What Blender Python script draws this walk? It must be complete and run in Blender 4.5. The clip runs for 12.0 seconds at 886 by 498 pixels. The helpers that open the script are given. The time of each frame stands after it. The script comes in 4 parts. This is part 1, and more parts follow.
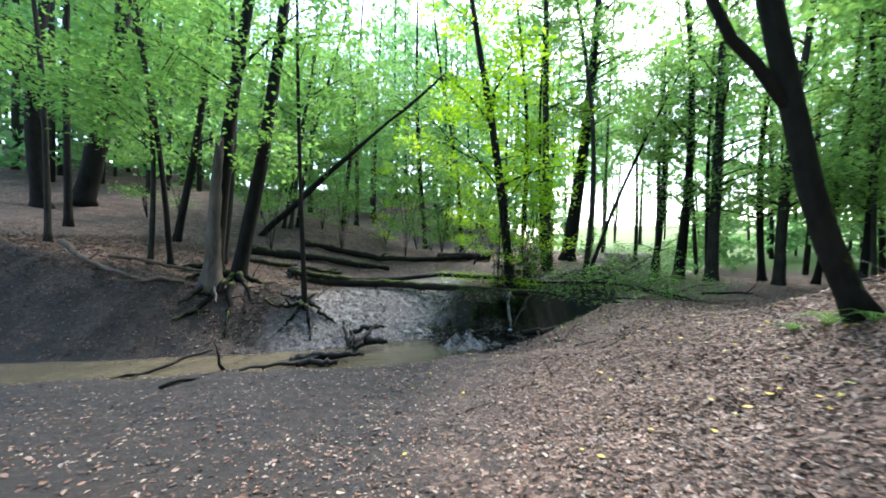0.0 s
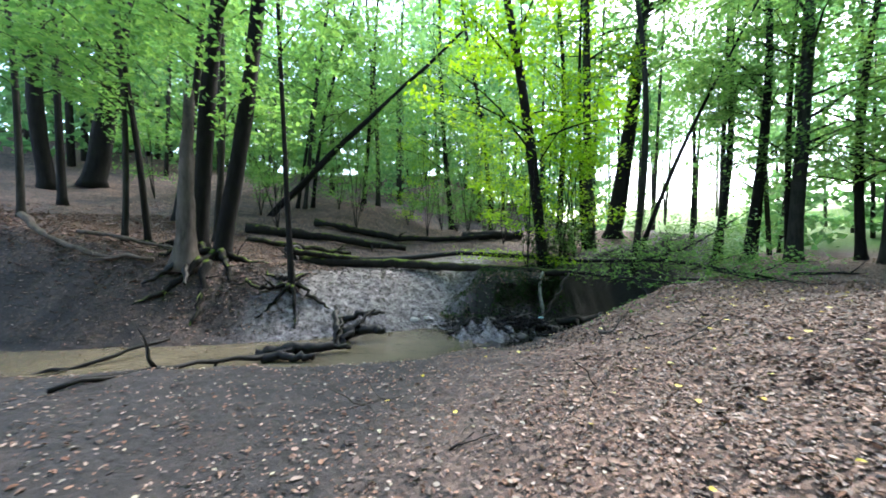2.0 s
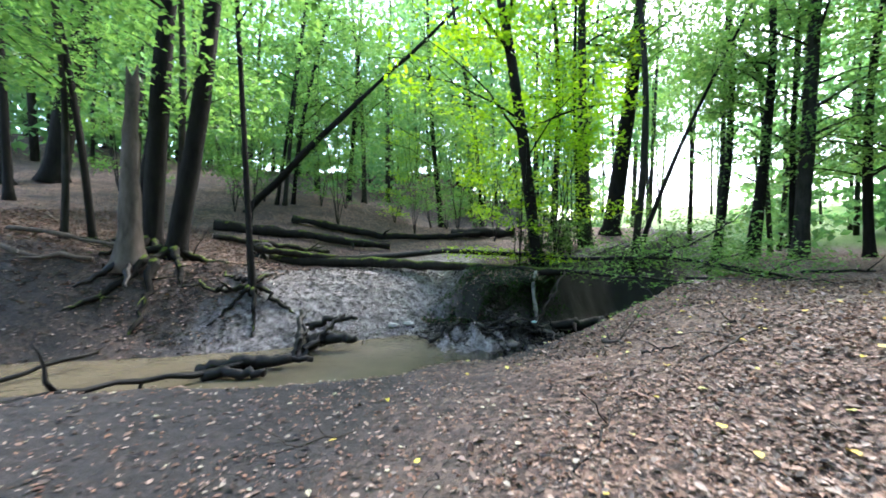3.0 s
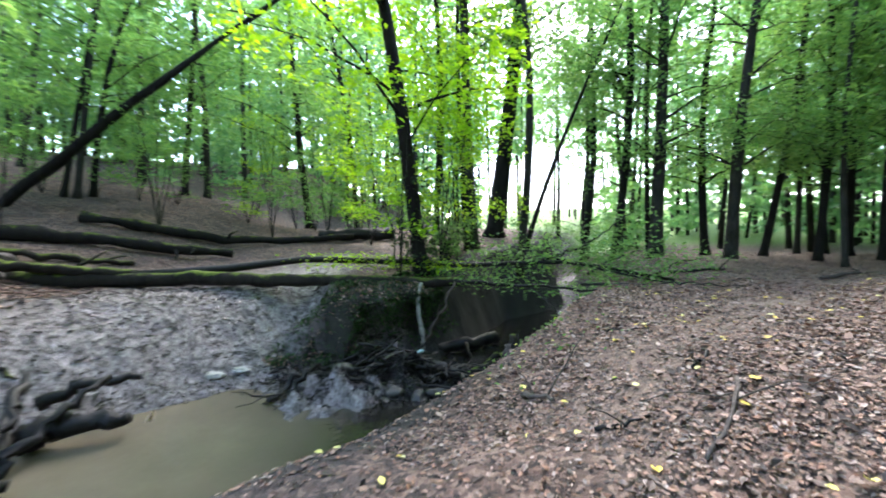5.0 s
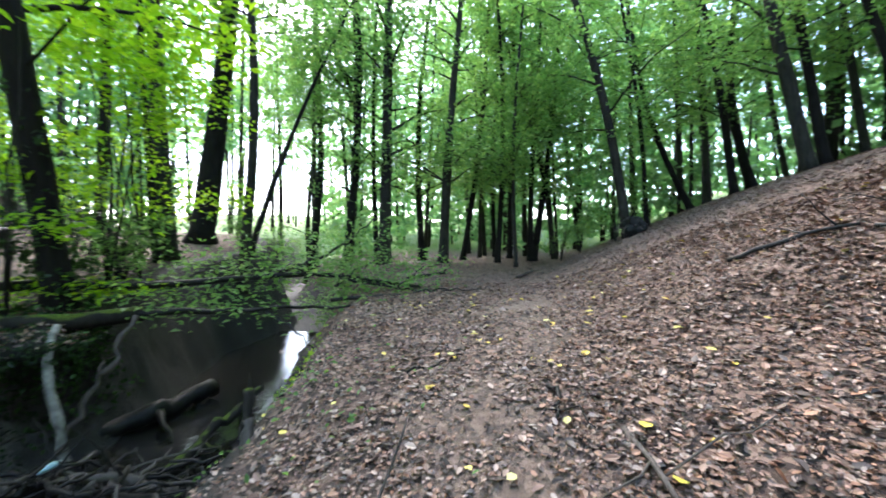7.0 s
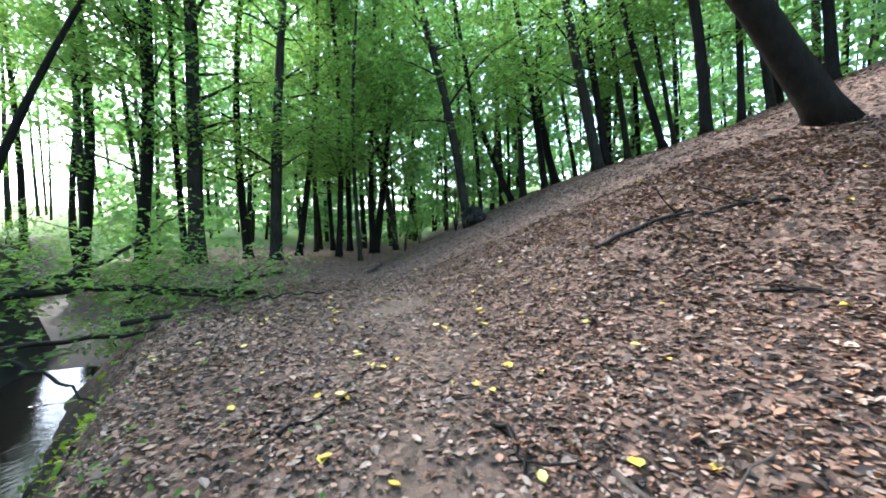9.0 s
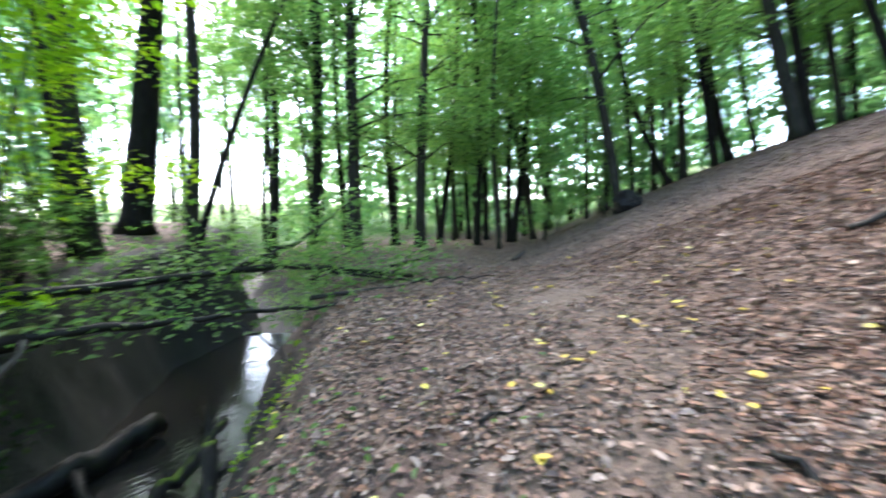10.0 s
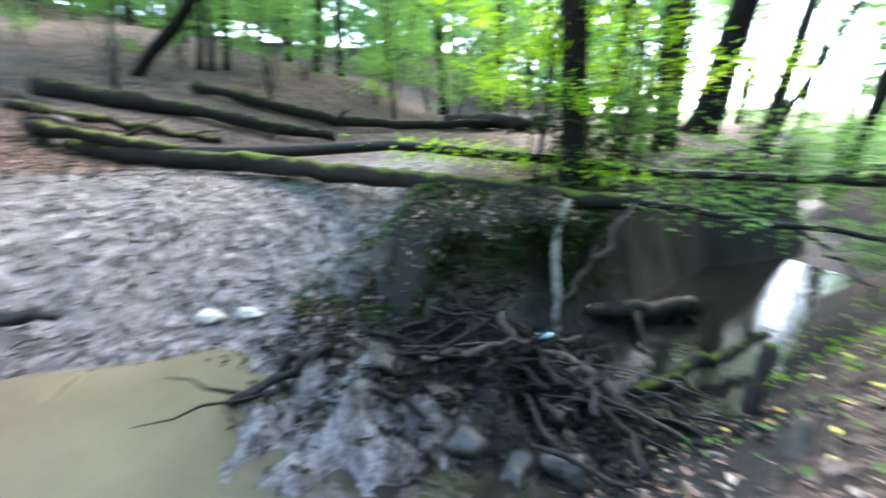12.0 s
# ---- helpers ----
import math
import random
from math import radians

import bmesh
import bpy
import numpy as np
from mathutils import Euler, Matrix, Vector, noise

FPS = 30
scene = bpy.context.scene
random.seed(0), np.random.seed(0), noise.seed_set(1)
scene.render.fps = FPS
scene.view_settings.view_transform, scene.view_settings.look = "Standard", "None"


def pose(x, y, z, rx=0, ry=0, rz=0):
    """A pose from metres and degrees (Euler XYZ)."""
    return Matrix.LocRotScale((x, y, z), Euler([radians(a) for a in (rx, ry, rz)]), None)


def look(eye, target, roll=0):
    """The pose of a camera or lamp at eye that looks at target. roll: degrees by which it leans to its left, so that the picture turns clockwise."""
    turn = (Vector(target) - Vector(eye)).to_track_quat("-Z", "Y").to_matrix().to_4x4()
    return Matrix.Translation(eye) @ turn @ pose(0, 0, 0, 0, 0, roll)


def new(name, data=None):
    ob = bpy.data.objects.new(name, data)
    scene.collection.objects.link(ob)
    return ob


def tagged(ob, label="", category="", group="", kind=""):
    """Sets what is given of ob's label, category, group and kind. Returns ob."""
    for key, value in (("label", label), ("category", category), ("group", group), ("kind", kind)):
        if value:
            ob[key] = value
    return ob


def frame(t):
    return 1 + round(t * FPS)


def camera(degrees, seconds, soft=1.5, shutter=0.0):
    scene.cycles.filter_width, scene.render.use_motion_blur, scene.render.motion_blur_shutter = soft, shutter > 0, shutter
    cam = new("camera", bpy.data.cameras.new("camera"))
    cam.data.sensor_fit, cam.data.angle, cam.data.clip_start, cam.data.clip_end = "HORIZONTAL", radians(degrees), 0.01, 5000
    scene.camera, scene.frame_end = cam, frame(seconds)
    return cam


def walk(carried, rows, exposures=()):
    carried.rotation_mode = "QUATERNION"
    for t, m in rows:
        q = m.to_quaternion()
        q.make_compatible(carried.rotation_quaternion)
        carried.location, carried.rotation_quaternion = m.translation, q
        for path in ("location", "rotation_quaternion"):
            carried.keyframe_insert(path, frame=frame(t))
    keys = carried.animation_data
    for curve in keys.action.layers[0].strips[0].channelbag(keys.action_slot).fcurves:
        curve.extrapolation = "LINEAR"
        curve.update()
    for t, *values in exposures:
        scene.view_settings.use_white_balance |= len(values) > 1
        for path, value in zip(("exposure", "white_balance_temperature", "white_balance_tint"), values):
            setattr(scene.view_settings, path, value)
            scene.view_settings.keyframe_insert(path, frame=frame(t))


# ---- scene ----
cam = camera(96.81, 12.0, 1.8, 0.5)
PATH = [
    (0.0, look((1.606, 0.134, 1.891), (1.315, 2.113, 1.907), 1.26)),
    (0.5, look((1.631, 0.715, 1.783), (1.257, 2.680, 1.785), 0.85)),
    (1.0, look((1.729, 1.385, 1.690), (1.323, 3.344, 1.701), 0.76)),
    (1.5, look((1.792, 1.997, 1.545), (1.347, 3.946, 1.519), 0.67)),
    (2.0, look((1.913, 2.602, 1.410), (1.433, 4.543, 1.365), 0.52)),
    (2.5, look((1.940, 3.215, 1.286), (1.460, 5.156, 1.239), 0.46)),
    (4.5, look((1.868, 5.580, 1.409), (1.791, 7.578, 1.375), -0.32)),
    (5.0, look((1.845, 6.242, 1.393), (1.991, 8.236, 1.354), -0.23)),
    (5.5, look((1.877, 6.876, 1.395), (2.370, 8.814, 1.379), 0.12)),
    (6.0, look((1.914, 7.464, 1.370), (2.865, 9.224, 1.366), 0.32)),
    (6.5, look((1.974, 7.910, 1.354), (3.152, 9.526, 1.363), 0.10)),
    (7.0, look((2.073, 8.366, 1.363), (3.460, 9.808, 1.355), -0.53)),
    (8.8, look((2.552, 9.286, 1.415), (4.368, 10.122, 1.346), -2.16)),
    (9.0, look((2.547, 9.377, 1.408), (4.401, 10.124, 1.335), -2.20)),
    (9.5, look((2.572, 9.613, 1.386), (4.388, 10.446, 1.308), -1.95)),
    (10.0, look((2.583, 9.972, 1.314), (4.103, 11.268, 1.220), -2.43)),
    (10.5, look((2.474, 10.100, 1.244), (3.614, 11.732, 1.055), -2.39)),
    (11.0, look((2.385, 10.139, 1.137), (3.044, 11.996, 0.799), -1.60)),
    (11.5, look((2.308, 10.124, 1.097), (2.521, 12.058, 0.633), 0.53)),
    (12.0, look((1.978, 10.033, 1.114), (1.410, 11.873, 0.572), 2.65)),
]
walk(cam, PATH, [(0.0, 2.78, 6450, 11), (2.5, 3.0, 6450, 12), (4.5, 3.25, 6450, 15), (9.0, 3.25, 6450, 14), (10.5, 3.65, 6400, 17), (12.0, 4.15, 6400, 19)])

# ---------------------------------------------------------------- light
world = bpy.data.worlds.new("overcast_sky")
scene.world = world
world.use_nodes = True
wn = world.node_tree.nodes
sky = wn.new("ShaderNodeTexSky")
sky.sky_type = 'NISHITA'
sky.sun_disc = False
sky.sun_elevation = radians(48)
sky.sun_rotation = radians(20)
sky.air_density, sky.dust_density, sky.ozone_density = 1.0, 1.2, 1.0
wn["Background"].inputs[1].default_value = 0.15
world.node_tree.links.new(sky.outputs[0], wn["Background"].inputs[0])

sun = new("sun", bpy.data.lights.new("sun", 'SUN'))
sun.data.energy = 1.5
sun.data.angle = radians(25)
sun.data.color = (1.0, 0.97, 0.92)
sun.matrix_world = look((14, 38, 45), (0, 0, 0))

# ---------------------------------------------------------------- node materials


class Mat:
    """A small wrapper that builds one node material."""

    def __init__(self, name):
        self.m = bpy.data.materials.new(name)
        self.m.use_nodes = True
        self.t = self.m.node_tree
        self.b = self.t.nodes["Principled BSDF"]

    def node(self, kind, **sets):
        n = self.t.nodes.new(kind)
        for k, v in sets.items():
            n.inputs[k.replace("_", " ")].default_value = v
        return n

    def link(self, a, b):
        self.t.links.new(a, b)

    def coords(self):
        return self.t.nodes.new("ShaderNodeTexCoord").outputs["Object"]

    def noise(self, scale, detail=4, rough=0.6, stretch=None):
        n = self.node("ShaderNodeTexNoise", Scale=scale, Detail=detail, Roughness=rough)
        v = self.coords()
        if stretch:
            mp = self.node("ShaderNodeMapping", Scale=stretch)
            self.link(v, mp.inputs[0])
            v = mp.outputs[0]
        self.link(v, n.inputs["Vector"])
        return n.outputs["Fac"]

    def ramp(self, fac, stops):
        n = self.t.nodes.new("ShaderNodeValToRGB")
        el = n.color_ramp.elements
        while len(el) < len(stops):
            el.new(0.5)
        for e, (p, c) in zip(el, stops):
            e.position, e.color = p, (*c, 1)
        self.link(fac, n.inputs[0])
        return n.outputs[0]

    def mix(self, fac, a, b, kind='MIX'):
        n = self.t.nodes.new("ShaderNodeMix")
        n.data_type, n.blend_type = 'RGBA', kind
        if isinstance(fac, (int, float)):
            n.inputs[0].default_value = fac
        else:
            self.link(fac, n.inputs[0])
        for s, v in ((6, a), (7, b)):
            if isinstance(v, tuple):
                n.inputs[s].default_value = (*v, 1)
            else:
                self.link(v, n.inputs[s])
        return n.outputs[2]

    def bump(self, fac, strength, distance=0.02):
        n = self.node("ShaderNodeBump", Strength=strength, Distance=distance)
        self.link(fac, n.inputs["Height"])
        self.link(n.outputs[0], self.b.inputs["Normal"])

    def rough(self, v):
        if isinstance(v, (int, float)):
            self.b.inputs["Roughness"].default_value = v
        else:
            self.link(v, self.b.inputs["Roughness"])

    def colour(self, c):
        if isinstance(c, tuple):
            self.b.inputs["Base Color"].default_value = (*c, 1)
        else:
            self.link(c, self.b.inputs["Base Color"])


def attribute(m, name):
    n = m.t.nodes.new("ShaderNodeAttribute")
    n.attribute_name = name
    return n.outputs["Fac"]


def bark(name, dark, light, moss=0.0):
    m = Mat(name)
    grain = m.noise(9, 6, 0.7, (1, 1, 0.22))
    patch = m.noise(1.3, 3)
    c = m.ramp(grain, [(0.3, dark), (0.7, light)])
    c = m.mix(m.ramp(patch, [(0.45, (0, 0, 0)), (0.7, (0.6, 0.6, 0.6))]), c, tuple(v * 1.15 for v in light))
    if moss:
        up = m.t.nodes.new("ShaderNodeNewGeometry").outputs["Normal"]
        sep = m.t.nodes.new("ShaderNodeSeparateXYZ")
        m.link(up, sep.inputs[0])
        add = m.t.nodes.new("ShaderNodeMath")
        add.operation = 'MULTIPLY_ADD'
        m.link(sep.outputs[2], add.inputs[0])
        add.inputs[1].default_value = 0.35
        m.link(m.noise(3.5, 5), add.inputs[2])
        k = m.ramp(add.outputs[0], [(1.0 - moss * 0.45, (0, 0, 0)), (1.12 - moss * 0.45, (1, 1, 1))])
        green = m.ramp(m.noise(40, 3), [(0.35, (0.035, 0.055, 0.009)), (0.7, (0.12, 0.165, 0.02))])
        c = m.mix(k, c, green)
    m.colour(c)
    m.rough(0.9)
    m.b.inputs["Specular IOR Level"].default_value = 0.2
    m.bump(grain, 0.7, 0.04)
    return m.m


def leaf_material(name, low, mid, high, glow):
    """Thin leaves: diffuse, some gloss and light shining through."""
    m = Mat(name)
    geo = m.t.nodes.new("ShaderNodeNewGeometry").outputs["Random Per Island"]
    obr = m.t.nodes.new("ShaderNodeObjectInfo").outputs["Random"]
    c = m.ramp(geo, [(0.0, low), (0.55, mid), (1.0, high)])
    c = m.mix(m.ramp(obr, [(0, (0.0, 0.0, 0.0)), (1, (0.35, 0.35, 0.35))]), c, mid)
    m.colour(c)
    m.rough(0.45)
    tr = m.t.nodes.new("ShaderNodeBsdfTranslucent")
    m.link(m.mix(1.0, c, glow, 'MULTIPLY'), tr.inputs[0])
    mx = m.t.nodes.new("ShaderNodeMixShader")
    mx.inputs[0].default_value = 0.58
    m.link(m.b.outputs[0], mx.inputs[1])
    m.link(tr.outputs[0], mx.inputs[2])
    m.link(mx.outputs[0], m.t.nodes["Material Output"].inputs[0])
    return m.m


def litter_material(name, stops):
    m = Mat(name)
    geo = m.t.nodes.new("ShaderNodeNewGeometry").outputs["Random Per Island"]
    m.colour(m.ramp(geo, stops))
    m.rough(0.6)
    return m.m


def ground_material():
    m = Mat("forest_floor")
    v = m.coords()
    vor = m.node("ShaderNodeTexVoronoi", Scale=20.0, Randomness=1.0)
    warp = m.node("ShaderNodeTexNoise", Scale=9.0, Detail=3.0)
    m.link(v, warp.inputs["Vector"])
    m.link(m.mix(0.12, v, warp.outputs["Color"]), vor.inputs["Vector"])
    sep = m.t.nodes.new("ShaderNodeSeparateColor")
    m.link(vor.outputs["Color"], sep.inputs[0])
    leaf = m.ramp(sep.outputs[0], [(0.0, (0.018, 0.011, 0.008)), (0.3, (0.065, 0.038, 0.028)), (0.65, (0.16, 0.094, 0.069)), (1.0, (0.29, 0.195, 0.147))])
    fine = m.noise(55, 5, 0.7)
    soil = m.ramp(fine, [(0.3, (0.009, 0.007, 0.006)), (0.7, (0.046, 0.036, 0.031))])
    # grey mud; its palest stops paint the sky's sheen on the wet surface
    mud = m.ramp(m.noise(7, 10, 0.85), [(0.38, (0.014, 0.011, 0.010)), (0.46, (0.10, 0.087, 0.086)), (0.56, (0.25, 0.222, 0.222)), (0.66, (0.44, 0.405, 0.405))])
    patchy = m.noise(1.1, 4, 0.65)
    lit = m.t.nodes.new("ShaderNodeMath")
    lit.operation = 'MULTIPLY_ADD'
    m.link(attribute(m, "litter"), lit.inputs[0])
    lit.inputs[1].default_value = 1.1
    sub = m.t.nodes.new("ShaderNodeMath")
    sub.operation = 'SUBTRACT'
    m.link(patchy, sub.inputs[0])
    sub.inputs[1].default_value = 0.55
    m.link(sub.outputs[0], lit.inputs[2])
    k = m.ramp(lit.outputs[0], [(0.2, (0, 0, 0)), (0.6, (1, 1, 1))])
    c = m.mix(k, soil, leaf)
    sand = m.ramp(fine, [(0.3, (0.13, 0.09, 0.065)), (0.7, (0.27, 0.195, 0.15))])
    c = m.mix(attribute(m, "worn"), c, sand)
    # near-black: dark earth with the shade of the banks put into its colour
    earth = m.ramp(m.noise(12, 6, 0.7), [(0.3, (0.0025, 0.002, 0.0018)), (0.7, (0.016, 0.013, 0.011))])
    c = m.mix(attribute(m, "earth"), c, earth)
    wet = attribute(m, "wet")
    c = m.mix(wet, c, mud)
    grass = m.ramp(m.noise(3.0, 5), [(0.3, (0.06, 0.14, 0.012)), (0.7, (0.15, 0.27, 0.03))])
    c = m.mix(attribute(m, "meadow"), c, grass)
    m.colour(c)
    m.rough(m.mix(attribute(m, "film"), m.mix(wet, m.mix(attribute(m, "earth"), (0.85, 0.85, 0.85), (0.7, 0.7, 0.7)), m.ramp(m.noise(4, 5), [(0.40, (0.07, 0.07, 0.07)), (0.62, (0.42, 0.42, 0.42))])), (0.12, 0.12, 0.12)))
    h = m.mix(0.5, sep.outputs[1], fine)
    lumps = m.mix(0.5, h, m.noise(6, 6, 0.7))
    m.bump(lumps, 1.0, 0.09)
    return m.m


def water_material(name, tint, rough):
    m = Mat(name)
    sep = m.t.nodes.new("ShaderNodeSeparateXYZ")
    m.link(m.coords(), sep.inputs[0])
    run = m.node("ShaderNodeMapRange", From_Min=-0.4, From_Max=1.2)
    m.link(sep.outputs[0], run.inputs["Value"])
    silt = m.ramp(m.noise(1.2, 4), [(0.3, tint), (0.75, tuple(v * 1.35 for v in tint))])
    m.colour(m.mix(run.outputs[0], silt, (0.014, 0.013, 0.011)))
    m.rough(rough)
    m.b.inputs["IOR"].default_value = 1.33
    m.bump(m.noise(7, 3, 0.5, (1, 1.6, 1)), 0.28, 0.02)
    return m.m


def plain(name, a, b, scale=8, rough=0.7, bump=0.3):
    m = Mat(name)
    f = m.noise(scale, 5)
    m.colour(m.ramp(f, [(0.3, a), (0.7, b)]))
    m.rough(rough)
    m.bump(f, bump, 0.02)
    return m.m


M_GROUND = ground_material()
# living barks darkened so that trunks read as shaded silhouettes
M_BARK = bark("shade_dark_bark", (0.003, 0.0027, 0.0024), (0.014, 0.0125, 0.0105), 0.5)
M_CROOKED = bark("mossy_shade_bark", (0.003, 0.003, 0.0025), (0.014, 0.013, 0.010), 0.75)
M_BEECH = bark("beech_bark", (0.009, 0.0085, 0.007), (0.038, 0.036, 0.030), 0.55)
M_DEAD = bark("dead_wood", (0.03, 0.025, 0.021), (0.12, 0.10, 0.086))
M_MOSSY = bark("mossy_wood", (0.006, 0.005, 0.004), (0.026, 0.022, 0.018), 0.62)
# wet wood, blackened further to stand in for shade between the sticks
M_WET = plain("wet_shaded_wood", (0.0015, 0.0013, 0.0012), (0.011, 0.0095, 0.008), 14, 0.55, 0.6)
M_WET.node_tree.nodes["Principled BSDF"].inputs["Specular IOR Level"].default_value = 0.25
M_PALE = plain("barkless_pale_wood", (0.03, 0.027, 0.02), (0.30, 0.285, 0.24), 5, 0.7, 0.3)
M_LEAF = leaf_material("beech_leaves", (0.065, 0.145, 0.04), (0.118, 0.23, 0.066), (0.20, 0.315, 0.082), (1.55, 1.7, 1.2))
M_BRIGHT = leaf_material("young_bright_leaves", (0.12, 0.27, 0.015), (0.22, 0.40, 0.02), (0.34, 0.48, 0.03), (1.6, 1.6, 0.6))
# beech leaves again, made paler and greyer to paint distance haze
M_HAZED = leaf_material("hazed_distant_leaves", (0.08, 0.18, 0.075), (0.14, 0.27, 0.115), (0.22, 0.36, 0.135), (1.5, 1.65, 1.25))
M_IVY = leaf_material("ivy_leaves", (0.008, 0.022, 0.006), (0.02, 0.052, 0.014), (0.05, 0.11, 0.03), (1.2, 1.3, 0.7))
M_LITTER = litter_material("dry_leaves", [(0.0, (0.018, 0.011, 0.009)), (0.22, (0.05, 0.03, 0.022)), (0.38, (0.19, 0.085, 0.045)), (0.5, (0.075, 0.058, 0.048)), (0.64, (0.25, 0.15, 0.11)), (0.76, (0.31, 0.16, 0.095)), (0.88, (0.25, 0.205, 0.175)), (0.95, (0.38, 0.25, 0.19)), (1.0, (0.44, 0.34, 0.28))])
M_YELLOW = litter_material("yellow_leaves", [(0.0, (0.55, 0.36, 0.05)), (0.6, (0.68, 0.55, 0.08)), (1.0, (0.62, 0.60, 0.25))])
M_PALELEAF = litter_material("pale_grey_leaves", [(0.0, (0.20, 0.16, 0.12)), (0.6, (0.36, 0.31, 0.25)), (1.0, (0.5, 0.45, 0.28))])
M_MUDWATER = water_material("silty_water", (0.115, 0.095, 0.062), 0.03)
M_PUDDLE = plain("clear_puddle_water", (0.03, 0.027, 0.02), (0.12, 0.105, 0.08), 11, 0.09, 0.9)
M_ROCK = plain("wet_stone", (0.005, 0.0045, 0.004), (0.026, 0.023, 0.019), 9, 0.4, 0.9)
M_CHALK = plain("pale_stone", (0.22, 0.2, 0.17), (0.5, 0.47, 0.42), 6, 0.7, 0.3)

# ---------------------------------------------------------------- mesh helpers
rng = np.random.default_rng(7)


def mesh_of(name, verts, faces, material, smooth=False):
    """A mesh from arrays: verts (n, 3), faces (m, 3 or 4)."""
    me = bpy.data.meshes.new(name)
    verts, faces = np.asarray(verts, np.float32), np.asarray(faces, np.int32)
    k = faces.shape[1]
    me.vertices.add(len(verts))
    me.vertices.foreach_set("co", verts.ravel())
    me.loops.add(faces.size)
    me.loops.foreach_set("vertex_index", faces.ravel())
    me.polygons.add(len(faces))
    me.polygons.foreach_set("loop_start", np.arange(0, faces.size, k, dtype=np.int32))
    me.polygons.foreach_set("use_smooth", np.full(len(faces), smooth))
    me.materials.append(material)
    me.update(calc_edges=True)
    me.validate()
    return me


def part(name, me, parent, label=""):
    ob = new(name, me)
    ob.parent = parent
    return tagged(ob, label)


def tube(points, radii, sides=8, rough=0.12, seed=0):
    """Rings swept along a path: verts and quads of a limb with an uneven skin and closed ends."""
    r = np.random.default_rng(seed)
    p = np.asarray(points, float)
    tan = np.gradient(p, axis=0)
    tan /= np.linalg.norm(tan, axis=1)[:, None] + 1e-9
    ref = np.array([0.31, 0.87, 0.11]) if abs(tan[0, 2]) > 0.7 else np.array([0.05, 0.1, 1.0])
    side = np.cross(tan, ref)
    side /= np.linalg.norm(side, axis=1)[:, None] + 1e-9
    other = np.cross(side, tan)
    a = np.linspace(0, 2 * np.pi, sides, endpoint=False)
    wob = 1 + rough * r.normal(size=(len(p), sides)) * 0.6
    ring = (np.cos(a)[None, :, None] * side[:, None] + np.sin(a)[None, :, None] * other[:, None])
    v = p[:, None] + ring * (np.asarray(radii)[:, None] * wob)[:, :, None]
    v = v.reshape(-1, 3)
    n = len(p)
    i, j = np.meshgrid(np.arange(n - 1), np.arange(sides), indexing="ij")
    k = (j + 1) % sides
    f = np.stack([i * sides + j, i * sides + k, (i + 1) * sides + k, (i + 1) * sides + j], -1).reshape(-1, 4)
    ends = []
    for c, at in ((0, p[0]), (n - 1, p[-1])):
        m = len(v)
        v = np.concatenate([v, [at]])
        for s in range(0, sides, 2):
            q = [c * sides + s, c * sides + (s + 1) % sides, c * sides + (s + 2) % sides, m]
            ends.append(q[::-1] if c == 0 else q)
    return v, np.concatenate([f, ends])


def joined(pieces):
    vs, fs, at = [], [], 0
    for v, f in pieces:
        vs.append(v)
        fs.append(np.asarray(f) + at)
        at += len(v)
    return np.concatenate(vs), np.concatenate(fs)


def bent(points, n=10, wobble=0.0, seed=0):
    """A smooth path through a few points, with a little wandering."""
    p = np.asarray(points, float)
    d = np.r_[0, np.cumsum(np.linalg.norm(np.diff(p, axis=0), axis=1))]
    t = np.linspace(0, d[-1], n)
    out = np.stack([np.interp(t, d, p[:, c]) for c in range(3)], 1)
    for _ in range(2):
        out[1:-1] = 0.25 * out[:-2] + 0.5 * out[1:-1] + 0.25 * out[2:]
    if wobble:
        out[1:-1] += np.random.default_rng(seed).normal(size=(n - 2, 3)) * wobble
    return out


def leaves(pos, size, flat=0.5, seed=0, slim=0.6, along=None, broad=False):
    """Folded leaf blades, four corners each, lying about level (flat 1) or at random (flat 0)."""
    r = np.random.default_rng(seed)
    n = len(pos)
    nor = r.normal(size=(n, 3)) * (1 - flat) + np.array([0, 0, 1.0]) * flat * 1.6
    nor /= np.linalg.norm(nor, axis=1)[:, None] + 1e-9
    d = r.normal(size=(n, 3)) if along is None else along + r.normal(size=(n, 3)) * 0.5
    d -= (d * nor).sum(1)[:, None] * nor
    d /= np.linalg.norm(d, axis=1)[:, None] + 1e-9
    e = np.cross(nor, d)
    s = (np.asarray(size) * r.uniform(0.65, 1.3, n))[:, None]
    w = slim * r.uniform(0.8, 1.15, n)[:, None]
    tipdrop = nor * s * r.uniform(-0.25, 0.1, n)[:, None]
    if broad:
        k = nor * s * r.uniform(0.0, 0.12, n)[:, None]
        a, b = pos - d * s * 0.5, pos + d * s * 0.5 + tipdrop
        p1, p2 = pos - d * s * 0.17 + e * s * w * 0.46 + k, pos + d * s * 0.2 + e * s * w * 0.42 + k
        q1, q2 = pos - d * s * 0.17 - e * s * w * 0.46 + k, pos + d * s * 0.2 - e * s * w * 0.42 + k
        i = np.arange(n)[:, None] * 6
        return np.stack([a, p1, p2, b, q2, q1], 1).reshape(-1, 3), np.concatenate([i + (0, 1, 2, 3), i + (0, 3, 4, 5)])
    v = np.stack([pos - d * s * 0.5, pos + e * s * w * 0.5 + nor * s * 0.1, pos + d * s * 0.5 + tipdrop, pos - e * s * w * 0.5 + nor * s * 0.1], 1)
    return v.reshape(-1, 3), np.arange(4 * n).reshape(-1, 4)


